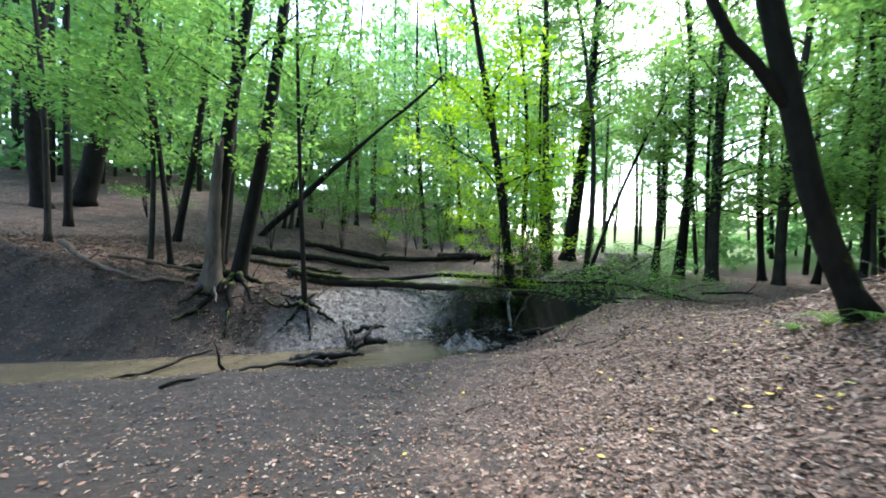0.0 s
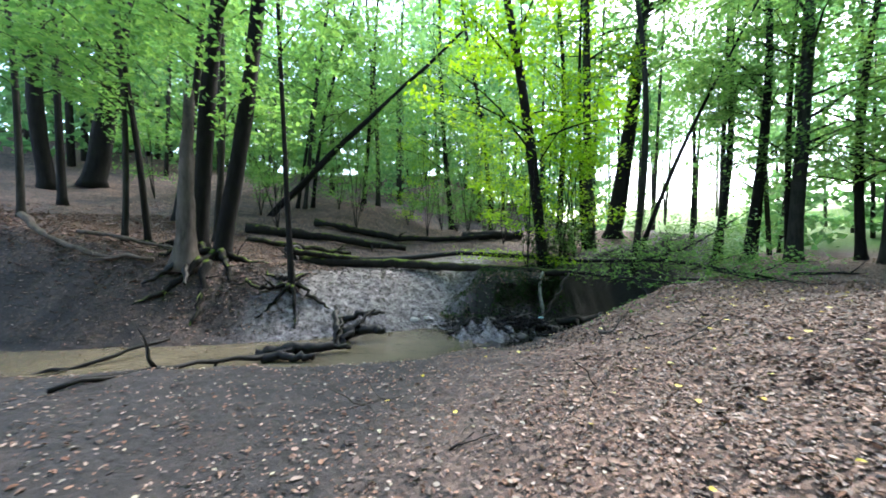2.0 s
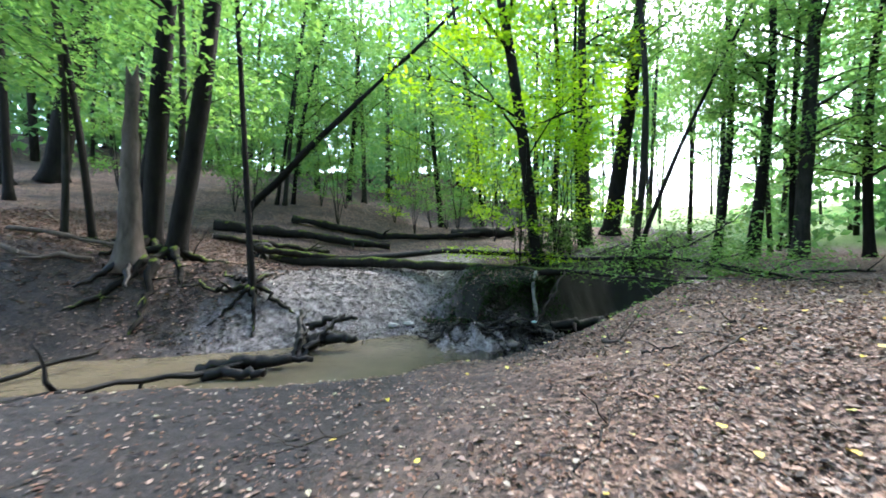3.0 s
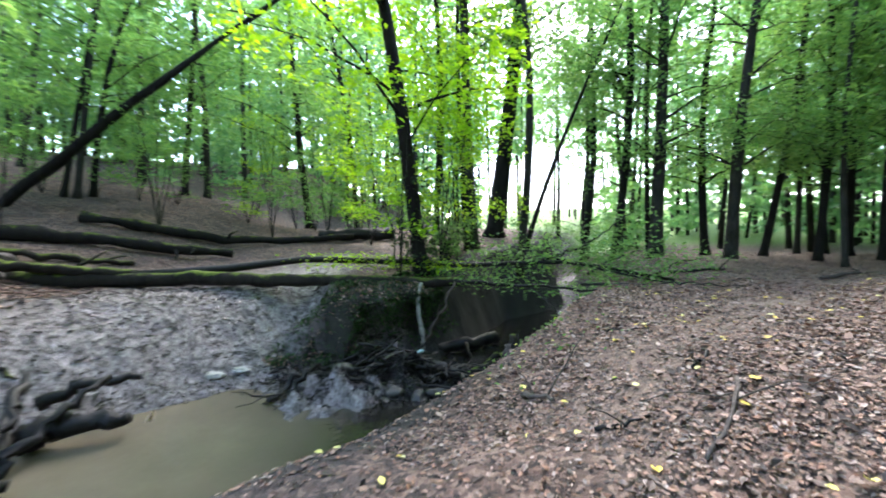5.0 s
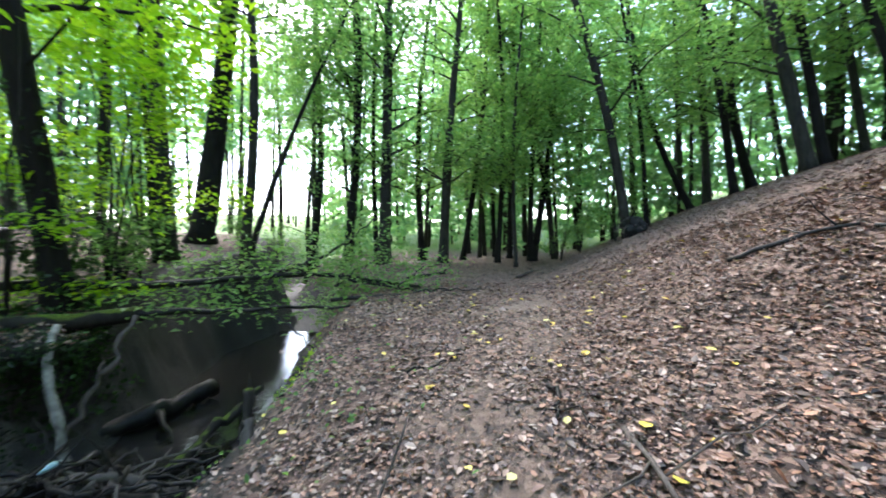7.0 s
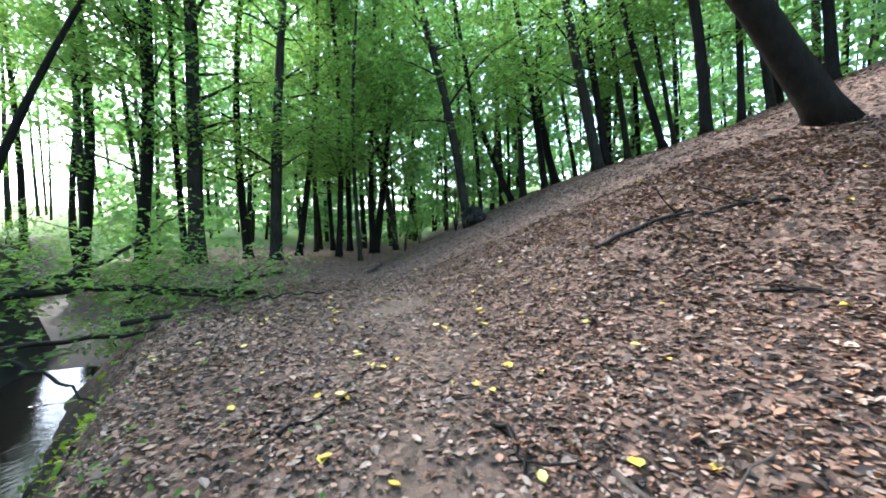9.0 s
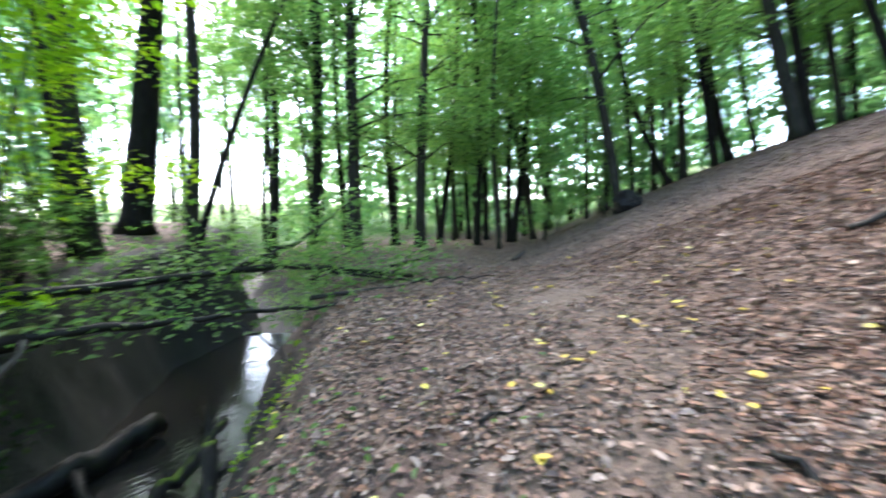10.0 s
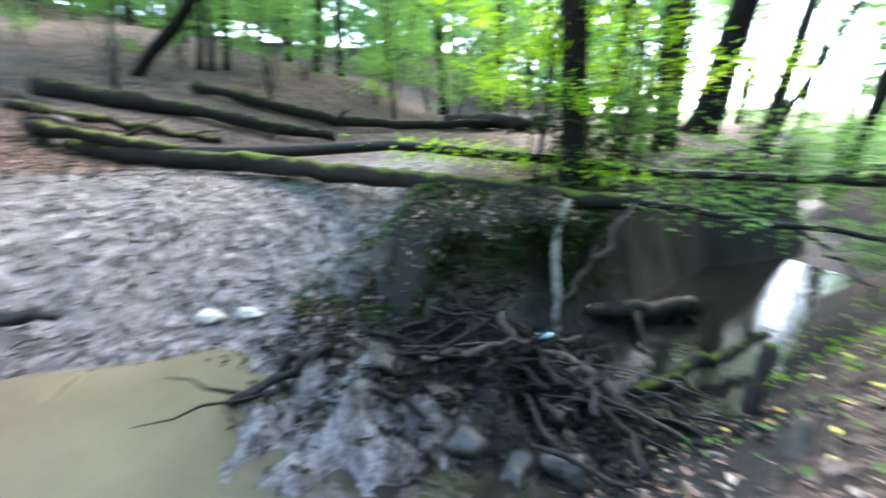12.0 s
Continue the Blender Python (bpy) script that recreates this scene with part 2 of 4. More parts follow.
# ---------------------------------------------------------------- lie of the land
STREAM = np.array([(-60, -2), (-30, 2.5), (-14, 5.6), (-8, 7.4), (-4, 9.1), (-1, 10.75), (1.2, 12.6), (3.2, 14.9), (4.5, 17.0), (5.6, 18.9), (7.6, 20.4), (9.2, 23), (10.2, 30), (30, 60), (120, 130)])
FOOT = np.array([(1.0, -30), (3.0, -6), (4.3, 3.5), (5.2, 7.5), (6.2, 10), (8.2, 12), (12, 14.4), (15, 16.2), (20, 19.0), (34, 24.5), (120, 50)])


def ease(a, b, v):
    t = np.clip((v - a) / (b - a), 0, 1)
    return t * t * (3 - 2 * t)


def from_line(line, x, y):
    """Signed distance from a line of points: positive to the right of its run."""
    best = np.full(np.shape(x), 1e9)
    sign = np.ones(np.shape(x))
    for (ax, ay), (bx, by) in zip(line[:-1], line[1:]):
        dx, dy = bx - ax, by - ay
        t = np.clip(((x - ax) * dx + (y - ay) * dy) / (dx * dx + dy * dy), 0, 1)
        px, py = x - ax - t * dx, y - ay - t * dy
        d = np.hypot(px, py)
        s = np.where(dy * px - dx * py > 0, 1.0, -1.0)
        near = d < best - 1e-7
        best, sign = np.where(near, d, best), np.where(near, s, sign)
    return best * sign


WAVES = [(rng.uniform(0, 6.28), rng.uniform(0, 6.28), a) for a in np.linspace(0, 5.8, 12)]


def ripple(x, y, scale):
    out = 0 * x
    for n, (p, q, a) in enumerate(WAVES):
        k = (0.7 + 0.17 * n) / scale
        out = out + np.sin(k * (x * np.cos(a) + y * np.sin(a)) + p + 1.3 * np.sin(0.6 * k * (y * np.cos(a + 1) - x * np.sin(a)) + q))
    return out / len(WAVES)


def water_level(x):
    return -0.95 - 0.33 * ease(0.6, 3.0, x) - 0.02 * np.clip(-x - 4, 0, 30) * 0


def half_width(x):
    return 0.75 + 0.25 * ease(-4, -1, x) - 0.22 * ease(0.5, 3.0, x)


PUDDLES = [(-0.15, 13.55, 0.55, 0.42, -0.86), (0.55, 13.2, 0.5, 0.5, -0.88), (1.1, 12.75, 0.4, 0.3, -0.92), (2.1, 12.85, 0.35, 0.3, -1.08), (1.45, 13.75, 0.4, 0.2, -0.95)]


def land(x, y):
    """Height of the ground."""
    x, y = np.asarray(x, float), np.asarray(y, float)
    s = from_line(STREAM, x, y)
    up = from_line(FOOT, x, y)
    wl = water_level(x)
    hw = half_width(x) + 0.18 * ripple(x, y, 0.5)
    # the near bank, low and muddy in the west, a leafy shelf in the east
    shelf = -0.70 + 0.98 * ease(1.6, 5.6, x + 0.12 * np.clip(y - 8, 0, 8) * ease(2, 5, x))
    near = shelf + 0.2 * np.clip(5.0 - y, 0, 12) * ease(-22, -4, x) + 0.35 * ease(7, 16, x) * ease(17, 24, y)
    hill = 0.46 * (np.sqrt(np.clip(up, -2, None) ** 2 + 0.5) + np.clip(up, -2, None)) / 2
    hill = hill + 0.05 * np.clip(up - 4, 0, 12)
    near = near + 7.6 * (1 - np.exp(-np.clip(hill, 0, None) / 7.0)) * 1.05
    wide = 1.0 + 0.9 * ease(2.0, 4.5, x)
    near = near + 0.27 * np.exp(-((x - 2.2) / 1.4) ** 2) * ease(3.0, 4.6, y) * ease(10.6, 8.6, y)
    near = wl - 0.2 + (near - wl + 0.2) * ease(0, 1, (s - hw + 0.1) / wide)
    # the far bank: slope under the trees, a muddy ramp, an undercut bank, then the wood
    wood = 0.42 + 0.2 * np.clip(-x - 5, 0, 40) + 0.06 * np.clip(y - 13, 0, 40) * ease(-4, -9, x) + 0.15 * np.clip(y - 16, 0, 11)
    wood = wood + 0.2 * np.clip(y - 35, 0, 24) * ease(9, 0, x) * ease(-40, -12, x)
    gap = 2.5 + 0.9 * ease(-6.5, -3.0, x) - 2.5 * ease(-0.9, 0.5, x)
    rise = (-s - hw + 0.1) / gap
    far = wl - 0.2 + (wood - wl + 0.2) * (0.45 * ease(0, 1, rise) + 0.55 * np.clip(rise, 0, 1))
    z = np.where(s > 0, near, far)
    z = z + 0.10 * np.clip(np.hypot(x, y) - 42, 0, 90) * ease(4, 30, x) * ease(-5, 25, y)
    z = z + (0.50 + 0.55 * ripple(x, y, 0.14)) * np.exp(-((x - 1.3) / 1.6) ** 2 - ((y - 13.0) / 1.0) ** 2) * ease(1.8, 0.8, np.abs(s))
    calm = ease(0.0, 0.8, np.abs(s) - hw)
    z = z + calm * (0.10 * ripple(x, y, 0.8) + 0.035 * ripple(y, x, 0.22)) + 0.03 * ripple(x, y, 0.1) + 0.045 * ripple(y, -x, 0.3) * ease(-7, -4, x) * ease(4, 1, x) * (s < 0)
    z = z + (0.16 * ripple(x, y, 0.16) + 0.1 * ripple(y, x, 0.07)) * ease(0.2, 0.8, x) * ease(4.5, 3.5, x) * (s < 0) * ease(0.3, 0.7, -s - 0.4) * ease(1.7, 1.2, -s)
    z = z + (0.20 + 0.42 * ripple(x, y, 0.13) + 0.15 * ripple(y, x, 0.05)) * np.exp(-((x - 0.55) / 0.85) ** 4 - ((y - 12.1) / 0.75) ** 2)
    z = z + 0.38 * np.exp(-((x + 4.6) / 1.2) ** 2 - ((y - 11.75) / 0.9) ** 2)
    for cx, cy, rx, ry, level in PUDDLES:
        out = np.hypot((x - cx) / rx, (y - cy) / ry)
        dish = level - 0.05 + 0.10 * np.clip(out, 0, 1.3) ** 2 + 0.13 * ripple(x, y, 0.12) + 0.06 * ripple(y, x, 0.05)
        z = z + ease(1.45, 1.0, out + 0.2 * ripple(x, y, 0.25)) * (np.maximum(dish, -1.2) - z)
    return z


def ground_z(x, y):
    return float(land(np.array([x]), np.array([y]))[0])


def graded(lo, hi, a, b, step, grow):
    """Even steps from a to b, widening outwards to lo and hi."""
    mid = list(np.arange(a, b, step))
    d, v = step, a
    left = []
    while v > lo:
        d *= grow
        v -= d
        left.append(v)
    d, v = step, mid[-1]
    right = []
    while v < hi:
        d *= grow
        v += d
        right.append(v)
    return np.array(left[::-1] + mid + right)


GX = graded(-400, 400, -9, 10, 0.075, 1.045)
GY = graded(-300, 500, 1.5, 19, 0.075, 1.045)
X, Y = np.meshgrid(GX, GY)
Z = land(X, Y)
nx, ny = len(GX), len(GY)
idx = np.arange(nx * ny).reshape(ny, nx)
quads = np.stack([idx[:-1, :-1], idx[:-1, 1:], idx[1:, 1:], idx[1:, :-1]], -1).reshape(-1, 4)
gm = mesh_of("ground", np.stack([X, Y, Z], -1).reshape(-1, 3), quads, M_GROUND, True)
S = from_line(STREAM, X, Y)
HW = half_width(X)
rr = ripple(X, Y, 0.6)
# where the dark earth goes: shade of the undercut and left banks included
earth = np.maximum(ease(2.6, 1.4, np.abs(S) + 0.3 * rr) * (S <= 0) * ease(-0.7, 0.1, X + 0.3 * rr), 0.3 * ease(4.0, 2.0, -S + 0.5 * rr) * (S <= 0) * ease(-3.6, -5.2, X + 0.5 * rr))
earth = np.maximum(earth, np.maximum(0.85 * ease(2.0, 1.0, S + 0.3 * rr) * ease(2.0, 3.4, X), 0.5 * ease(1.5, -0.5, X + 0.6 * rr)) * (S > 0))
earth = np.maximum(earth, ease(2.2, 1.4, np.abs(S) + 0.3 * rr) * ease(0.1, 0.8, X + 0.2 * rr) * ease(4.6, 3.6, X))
film = ease(1.1, 0.6, np.abs(S) + 0.3 * rr) * ease(-1.2, 0.2, X + 0.3 * rr) * ease(3.6, 2.6, X)
wet_far = ease(7.0, 3.5, -S + rr) * ease(-5.6, -3.8, X + rr) * np.maximum(ease(0.3, -0.6, X + 0.3 * rr), ease(1.6, 0.9, np.abs(S) + 0.2 * rr) * ease(1.4, 0.6, X)) * (S <= 0)
wet = np.maximum(np.where(S <= 0, wet_far, 0), ease(0.9, 0.1, np.abs(S) - HW + 0.4 * rr) * ease(1.9, 1.0, X + 0.3 * rr) * ease(-5.5, -3, X))
wet = np.maximum(wet, 0.12 * ease(3.2, 0.6, X + 0.8 * rr) * ease(2, 6, Y) * (S > 0))
worn = 1.2 * ease(1.0, 0.2, np.abs(np.hypot((X - 7.5) / 1.7, (Y - 12.2) / 0.9) + 0.3 * rr)) + 0.45 * ease(0.8, 0.1, np.hypot((X - 1.1) / 1.2, (Y - 6.6) / 1.0) + 0.3 * rr)
track = ease(1.2, 0.3, np.abs((X - 2.5) * -0.55 + (Y - 9.0) * 0.83) + 0.4 * rr) * ease(2.6, 3.6, X) * ease(11, 8, X) * (S > 1.8)
worn = np.maximum(0.7 * worn, 0.45 * track)
meadow = ease(42, 50, np.hypot(X, Y)) * ease(2, 8, X) * ease(5, 30, Y)
litter = np.clip(1 - 1.1 * np.maximum(wet, earth), 0, 1) * (0.45 + 0.55 * ease(1, 4.5, X))
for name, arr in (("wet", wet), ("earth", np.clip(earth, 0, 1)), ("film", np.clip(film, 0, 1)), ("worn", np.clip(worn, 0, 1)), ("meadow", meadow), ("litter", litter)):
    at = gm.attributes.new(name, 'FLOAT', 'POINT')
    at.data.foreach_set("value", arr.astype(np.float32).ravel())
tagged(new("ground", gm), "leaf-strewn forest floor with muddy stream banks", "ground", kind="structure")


def water():
    """The stream: one strip that follows the bed and steps down at the dam of sticks."""
    d = np.r_[0, np.cumsum(np.linalg.norm(np.diff(STREAM[2:11], axis=0), axis=1))]
    t = np.linspace(0, d[-1], 260)
    c = np.stack([np.interp(t, d, STREAM[2:11, k]) for k in range(2)], 1)
    tan = np.gradient(c, axis=0)
    tan /= np.linalg.norm(tan, axis=1)[:, None]
    side = np.stack([tan[:, 1], -tan[:, 0]], 1)
    u = np.linspace(-1.5, 1.5, 13)
    p = c[:, None] + side[:, None] * u[None, :, None]
    z = water_level(c[:, 0])[:, None] + 0 * u[None] + 0.006 * ripple(p[..., 0], p[..., 1], 0.12)
    v = np.concatenate([p, z[..., None]], -1).reshape(-1, 3)
    i = np.arange(260 * 13).reshape(260, 13)
    f = np.stack([i[:-1, :-1], i[:-1, 1:], i[1:, 1:], i[1:, :-1]], -1).reshape(-1, 4)
    tagged(new("water", mesh_of("water", v, f[:, ::-1], M_MUDWATER, True)), "shallow silty brown stream water", "stream", kind="structure")


water()


def puddle(cx, cy, rx, ry, level):
    """Standing water in a hollow; the lumpy mud breaks its outline."""
    a = np.linspace(0, 2 * np.pi, 28, endpoint=False)
    q = np.linspace(0, 0.98, 7)[1:]
    v = np.concatenate([[(cx, cy, level)]] + [np.stack([cx + rx * k * np.cos(a), cy + ry * k * np.sin(a), 0 * a + level], 1) for k in q])
    tri = np.array([(0, 1 + j, 1 + (j + 1) % 28) for j in range(28)])
    ring = [(1 + 28 * i + j, 1 + 28 * (i + 1) + j, 1 + 28 * (i + 1) + (j + 1) % 28) for i in range(5) for j in range(28)]
    ring += [(1 + 28 * i + j, 1 + 28 * (i + 1) + (j + 1) % 28, 1 + 28 * i + (j + 1) % 28) for i in range(5) for j in range(28)]
    ob = new("puddle", mesh_of("puddle", v, np.concatenate([tri, np.array(ring)]), M_PUDDLE, True))
    tagged(ob, "shallow glistening puddle in the black mud", "puddle", kind="structure")


for hollow in PUDDLES:
    puddle(*hollow)

# ---------------------------------------------------------------- trees
count = [0]


def spray(start, way, length, seed, leaf, n):
    """Leaves on a level spray of twigs round one bough."""
    r = np.random.default_rng(seed)
    t = r.uniform(0.15, 1.05, n)
    across = np.cross(way, (0, 0, 1.0))
    across /= np.linalg.norm(across) + 1e-9
    wide = 0.42 * length * np.sin(np.clip(t, 0, 1) * 2.6 + 0.25)
    off = r.uniform(-1, 1, n) * wide
    p = start + way[None] * (t * length)[:, None] + across[None] * off[:, None]
    p[:, 2] += r.normal(0, 0.11 * length ** 0.5, n) - 0.10 * np.abs(off) - 0.05 * length * t ** 2
    return p


def tree(x, y, r, height, lean, boughs, low, leaf=0.2, per=185, material=None, crown=None, label="", settle=0.0, fork=None):
    """A forest tree: flared tapering trunk with limbs, and a crown of leaf sprays."""
    count[0] += 1
    height, boughs = height + 4, round(boughs * (2.5 if x > 8 and y > 13 else 2.3 if x > -5 else 1.6))
    sd = 1000 + count[0] * 17
    g = np.random.default_rng(sd)
    z = ground_z(x, y) - 0.15
    top = np.array([x, y, z]) + np.array([lean[0], lean[1], 1.0]) * height
    n = 18
    t = np.linspace(0, 1, n) ** 1.3
    sway = np.array([g.normal(), g.normal(), 0]) * 0.013 * height
    path = np.array([x, y, z])[None] + (top - (x, y, z))[None] * t[:, None] + sway[None] * np.sin(t * np.pi * g.uniform(1.0, 2.2))[:, None]
    if settle:
        rise = height * t
        path[:, :2] = np.array((x, y)) + np.array(lean)[None] * (settle * (1 - np.exp(-rise / settle)))[:, None] + 0.06 * np.sin(rise[:, None] * (0.9, 1.3))
    rad = r * (1.0 - 0.72 * t) * (1 + 0.5 * np.exp(-t * height / 0.25)) * 0.9
    pieces = [tube(path, rad, 9 if r > 0.15 else 7, 0.10, sd)]
    if fork:
        base = np.array([np.interp(fork[0] / height, t, path[:, c]) for c in range(3)])
        arm = np.array(fork[1])
        knee = base + arm * fork[2] * 0.35
        pieces.append(tube(bent([base, knee, knee + arm * (0.55, 1, 1.2) * fork[2] * 0.65], 12, 0.03, sd), np.linspace(0.5 * r, 0.2 * r, 12), 7, 0.1, sd))
    leafs = []
    for b in range(boughs):
        f = g.uniform(low / height, max(0.6 if -13 < x < 3 and y > 19 else 0.8, low / height + 0.1))
        base = np.array([np.interp(f, t, path[:, c]) for c in range(3)])
        az = g.uniform(0, 6.28)
        rise = g.uniform(0.05, 0.55) + 0.5 * max(0, f - 0.6)
        way = np.array([np.cos(az), np.sin(az), rise])
        way /= np.linalg.norm(way)
        length = g.uniform(1.7, 3.6) * (1.15 - 0.5 * f) * (0.75 + 0.03 * height)
        end = base + way * length
        mid = base + way * length * 0.5 + np.array([0, 0, 0.12 * length])
        br = max(0.012, r * g.uniform(0.12, 0.26))
        pieces.append(tube(bent([base, mid, end], 6, 0.03, sd + b), np.linspace(br, 0.006, 6), 5, 0.05, sd + b))
        leafs.append(spray(base, way, length * 1.1, sd + 31 * b, leaf, per))
    ob = new("tree")
    ob.location = (x, y, z)
    back = Matrix.Translation((-x, -y, -z))
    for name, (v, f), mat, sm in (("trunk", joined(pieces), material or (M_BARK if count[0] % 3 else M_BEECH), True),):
        part(name, mesh_of(name, v - (x, y, z), f, mat, sm), ob)
    if leafs:
        p = np.concatenate(leafs)
        v, f = leaves(p, leaf, 0.62, sd, 0.62)
        part("crown", mesh_of("crown", v - (x, y, z), f, crown or M_LEAF), ob)
    return tagged(ob, label or "slender beech with dark mossy trunk and green crown", "tree", "woodland trees")


def grove():
    tree(-20.15, 15.94, 0.371, 15, (-0.032, -0.007), 9, 3.5)
    tree(-15.68, 13.65, 0.153, 15, (-0.008, -0.002), 9, 3.5)
    tree(-12.8, 10.8, 0.11, 15, (-0.135, -0.031), 9, 3.5)
    tree(-20.13, 17.76, 0.580, 15, (0.146, 0.033), 9, 3.5)
    tree(-9.06, 11.6, 0.10, 15, (-0.181, -0.041), 9, 3.5)
    tree(-9.42, 11.17, 0.09, 15, (-0.091, -0.021), 9, 3.5)
    tree(-8.04, 12.30, 0.290, 16, (0.089, 0.022), 6, 6)
    tree(-6.99, 11.97, 0.275, 17, (0.127, 0.031), 6, 6)
    tree(-8.93, 13.87, 0.140, 15, (0.013, 0.003), 9, 3.5)
    tree(-12.73, 15.75, 0.191, 15, (0.106, 0.024), 9, 3.5)
    tree(-9.44, 26.55, 0.171, 15, (0.064, 0.015), 9, 3.5)
    tree(-8.77, 27.39, 0.175, 15, (-0.048, -0.011), 9, 3.5)
    tree(-3.61, 27.43, 0.205, 15, (-0.061, -0.014), 9, 3.5)
    tree(-0.92, 25.84, 0.154, 15, (-0.120, -0.027), 9, 3.5)
    tree(-11.00, 22.30, 0.130, 15, (0.127, 0.029), 9, 3.5)
    tree(-10.92, 22.94, 0.133, 15, (0.176, 0.040), 9, 3.5)
    tree(-11.34, 22.09, 0.113, 15, (0.136, 0.031), 9, 3.5)
    tree(-16.33, 25.90, 0.157, 15, (0.089, 0.020), 9, 3.5)

    tree(2.04, 16.49, 0.215, 16, (-0.145, -0.033), 8, 3.4, crown=M_BRIGHT)
    tree(2.67, 21.82, 0.161, 15, (-0.031, 0.000), 6, 5.5, crown=M_BRIGHT)
    tree(4.00, 20.69, 0.256, 16, (-0.025, 0.000), 7, 7.5)
    tree(3.73, 20.22, 0.103, 14, (-0.006, 0.000), 3, 7.0)
    tree(5.41, 23.70, 0.439, 18, (0.102, 0.023), 9, 7.2)
    tree(5.72, 20.59, 0.161, 16, (-0.030, -0.007), 6, 7.2)
    tree(6.23, 21.50, 0.116, 9, (0.418, 0.095), 2, 6.0)
    tree(12.76, 26.66, 0.225, 18, (-0.007, 0.000), 8, 8.0)
    tree(12.79, 30.53, 0.213, 15, (0.007, -0.000), 6, 9)
    tree(12.21, 30.13, 0.270, 15, (0.069, 0.016), 6, 9)

    tree(12.11, 25.73, 0.249, 19, (0.004, -0.003), 9, 3.5)
    tree(13.38, 24.34, 0.345, 19, (0.023, -0.017), 9, 3.5)
    tree(13.68, 25.35, 0.151, 16, (0.015, -0.011), 5, 3.5)
    tree(16.20, 24.69, 0.221, 15, (0.036, -0.027), 9, 3.5)
    tree(15.65, 22.50, 0.285, 15, (0.059, -0.043), 9, 3.5)
    tree(17.79, 23.20, 0.187, 15, (0.097, -0.071), 9, 3.5)
    tree(18.27, 21.15, 0.175, 15, (0.008, -0.006), 9, 3.5)
    tree(17.24, 19.22, 0.117, 15, (0.023, -0.017), 9, 3.5)
    tree(21.03, 20.80, 0.218, 15, (0.087, -0.063), 9, 3.5)
    tree(20.94, 20.92, 0.187, 15, (0.038, -0.028), 9, 3.5)
    tree(23.40, 20.79, 0.199, 15, (-0.182, 0.133), 9, 3.5)
    tree(14.74, 35.06, 0.212, 15, (0.014, -0.010), 9, 3.5)
    tree(13.59, 37.73, 0.200, 15, (-0.002, 0.002), 9, 3.5)
    tree(17.72, 14.32, 0.208, 16, (-0.208, 0.152), 8, 3.5)
    tree(20.79, 14.69, 0.119, 15, (-0.087, 0.064), 9, 3.5)
    tree(22.14, 23.23, 0.202, 15, (0.012, -0.031), 9, 3.5)
    tree(21.76, 25.37, 0.154, 15, (0.006, -0.016), 9, 3.5)
    tree(23.17, 25.21, 0.180, 15, (0.005, -0.012), 9, 3.5)

    tree(26.06, 14.21, 0.203, 15, (-0.103, 0.257), 7, 3.5)
    tree(27.15, 13.82, 0.245, 15, (-0.016, 0.040), 9, 3.5)
    tree(24.38, 12.10, 0.213, 15, (-0.054, 0.134), 9, 3.5)
    tree(26.43, 11.70, 0.263, 15, (-0.026, 0.063), 9, 3.5)
    tree(21.55, 9.38, 0.276, 17, (-0.063, 0.157), 8, 3.5)
    tree(22.54, 9.02, 0.210, 15, (-0.041, 0.103), 9, 3.5)
    tree(22.37, 6.72, 0.185, 15, (-0.099, 0.245), 9, 3.5)
    tree(25.27, 5.83, 0.140, 15, (-0.059, 0.145), 9, 3.5)
    tree(20.15, 5.61, 0.233, 15, (-0.054, 0.134), 9, 3.5)
    tree(20.86, 4.33, 0.150, 15, (-0.010, 0.024), 9, 3.5)
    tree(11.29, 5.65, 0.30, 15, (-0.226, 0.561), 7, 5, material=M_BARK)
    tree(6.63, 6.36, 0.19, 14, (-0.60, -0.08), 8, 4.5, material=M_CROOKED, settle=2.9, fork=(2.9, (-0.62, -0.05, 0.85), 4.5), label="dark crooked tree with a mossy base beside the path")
    for x, y in ((19.5, 2.2), (23.5, 2.5), (27.0, 1.0), (17.5, 0.3), (26.2, 7.9), (21.6, -0.6)):
        tree(x, y, 0.19, 15, (-0.04, 0.09), 10, 2.5)
    tree(30.45, 7.05, 0.178, 15, (-0.015, 0.036), 9, 3.5)
    tree(31.51, 10.85, 0.176, 15, (-0.034, 0.085), 9, 3.5)

    tree(-4.35, 11.6, 0.09, 11, (-0.045, -0.01), 4, 5.0)
    # the wood goes on behind and beside the start: unseen trees, added for shade
    h = np.random.default_rng(5)
    for k in range(9):
        tree(-13 + 2.4 * k + h.uniform(-1, 1), -3.5 - 7 * h.uniform(0, 1), h.uniform(0.12, 0.25), 16, (h.normal(0, 0.04), h.normal(0, 0.04)), 8, 4.5)
    for k in range(4):
        tree(-12.5 + h.uniform(-2, 2.5), -1.0 + 1.7 * k, h.uniform(0.12, 0.22), 16, (h.normal(0, 0.03), h.normal(0, 0.03)), 8, 4.5)
    for k in range(6):
        tree(10 + 2.2 * k + h.uniform(-1, 1), -4.5 + 1.1 * k + h.uniform(-2, 1), h.uniform(0.12, 0.25), 16, (h.normal(0, 0.04), h.normal(0, 0.04)), 8, 4.5)


grove()


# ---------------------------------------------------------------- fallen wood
# turf darkened below its own tone, the bank's shade being in the colour
M_TURF = plain("shade_dark_turf", (0.002, 0.002, 0.0014), (0.014, 0.013, 0.007), 12, 0.9, 0.8)


def snap(points):
    """Points whose height is given as a rise over the ground become places."""
    return [(x, y, ground_z(x, y) + h) for x, y, h in points]


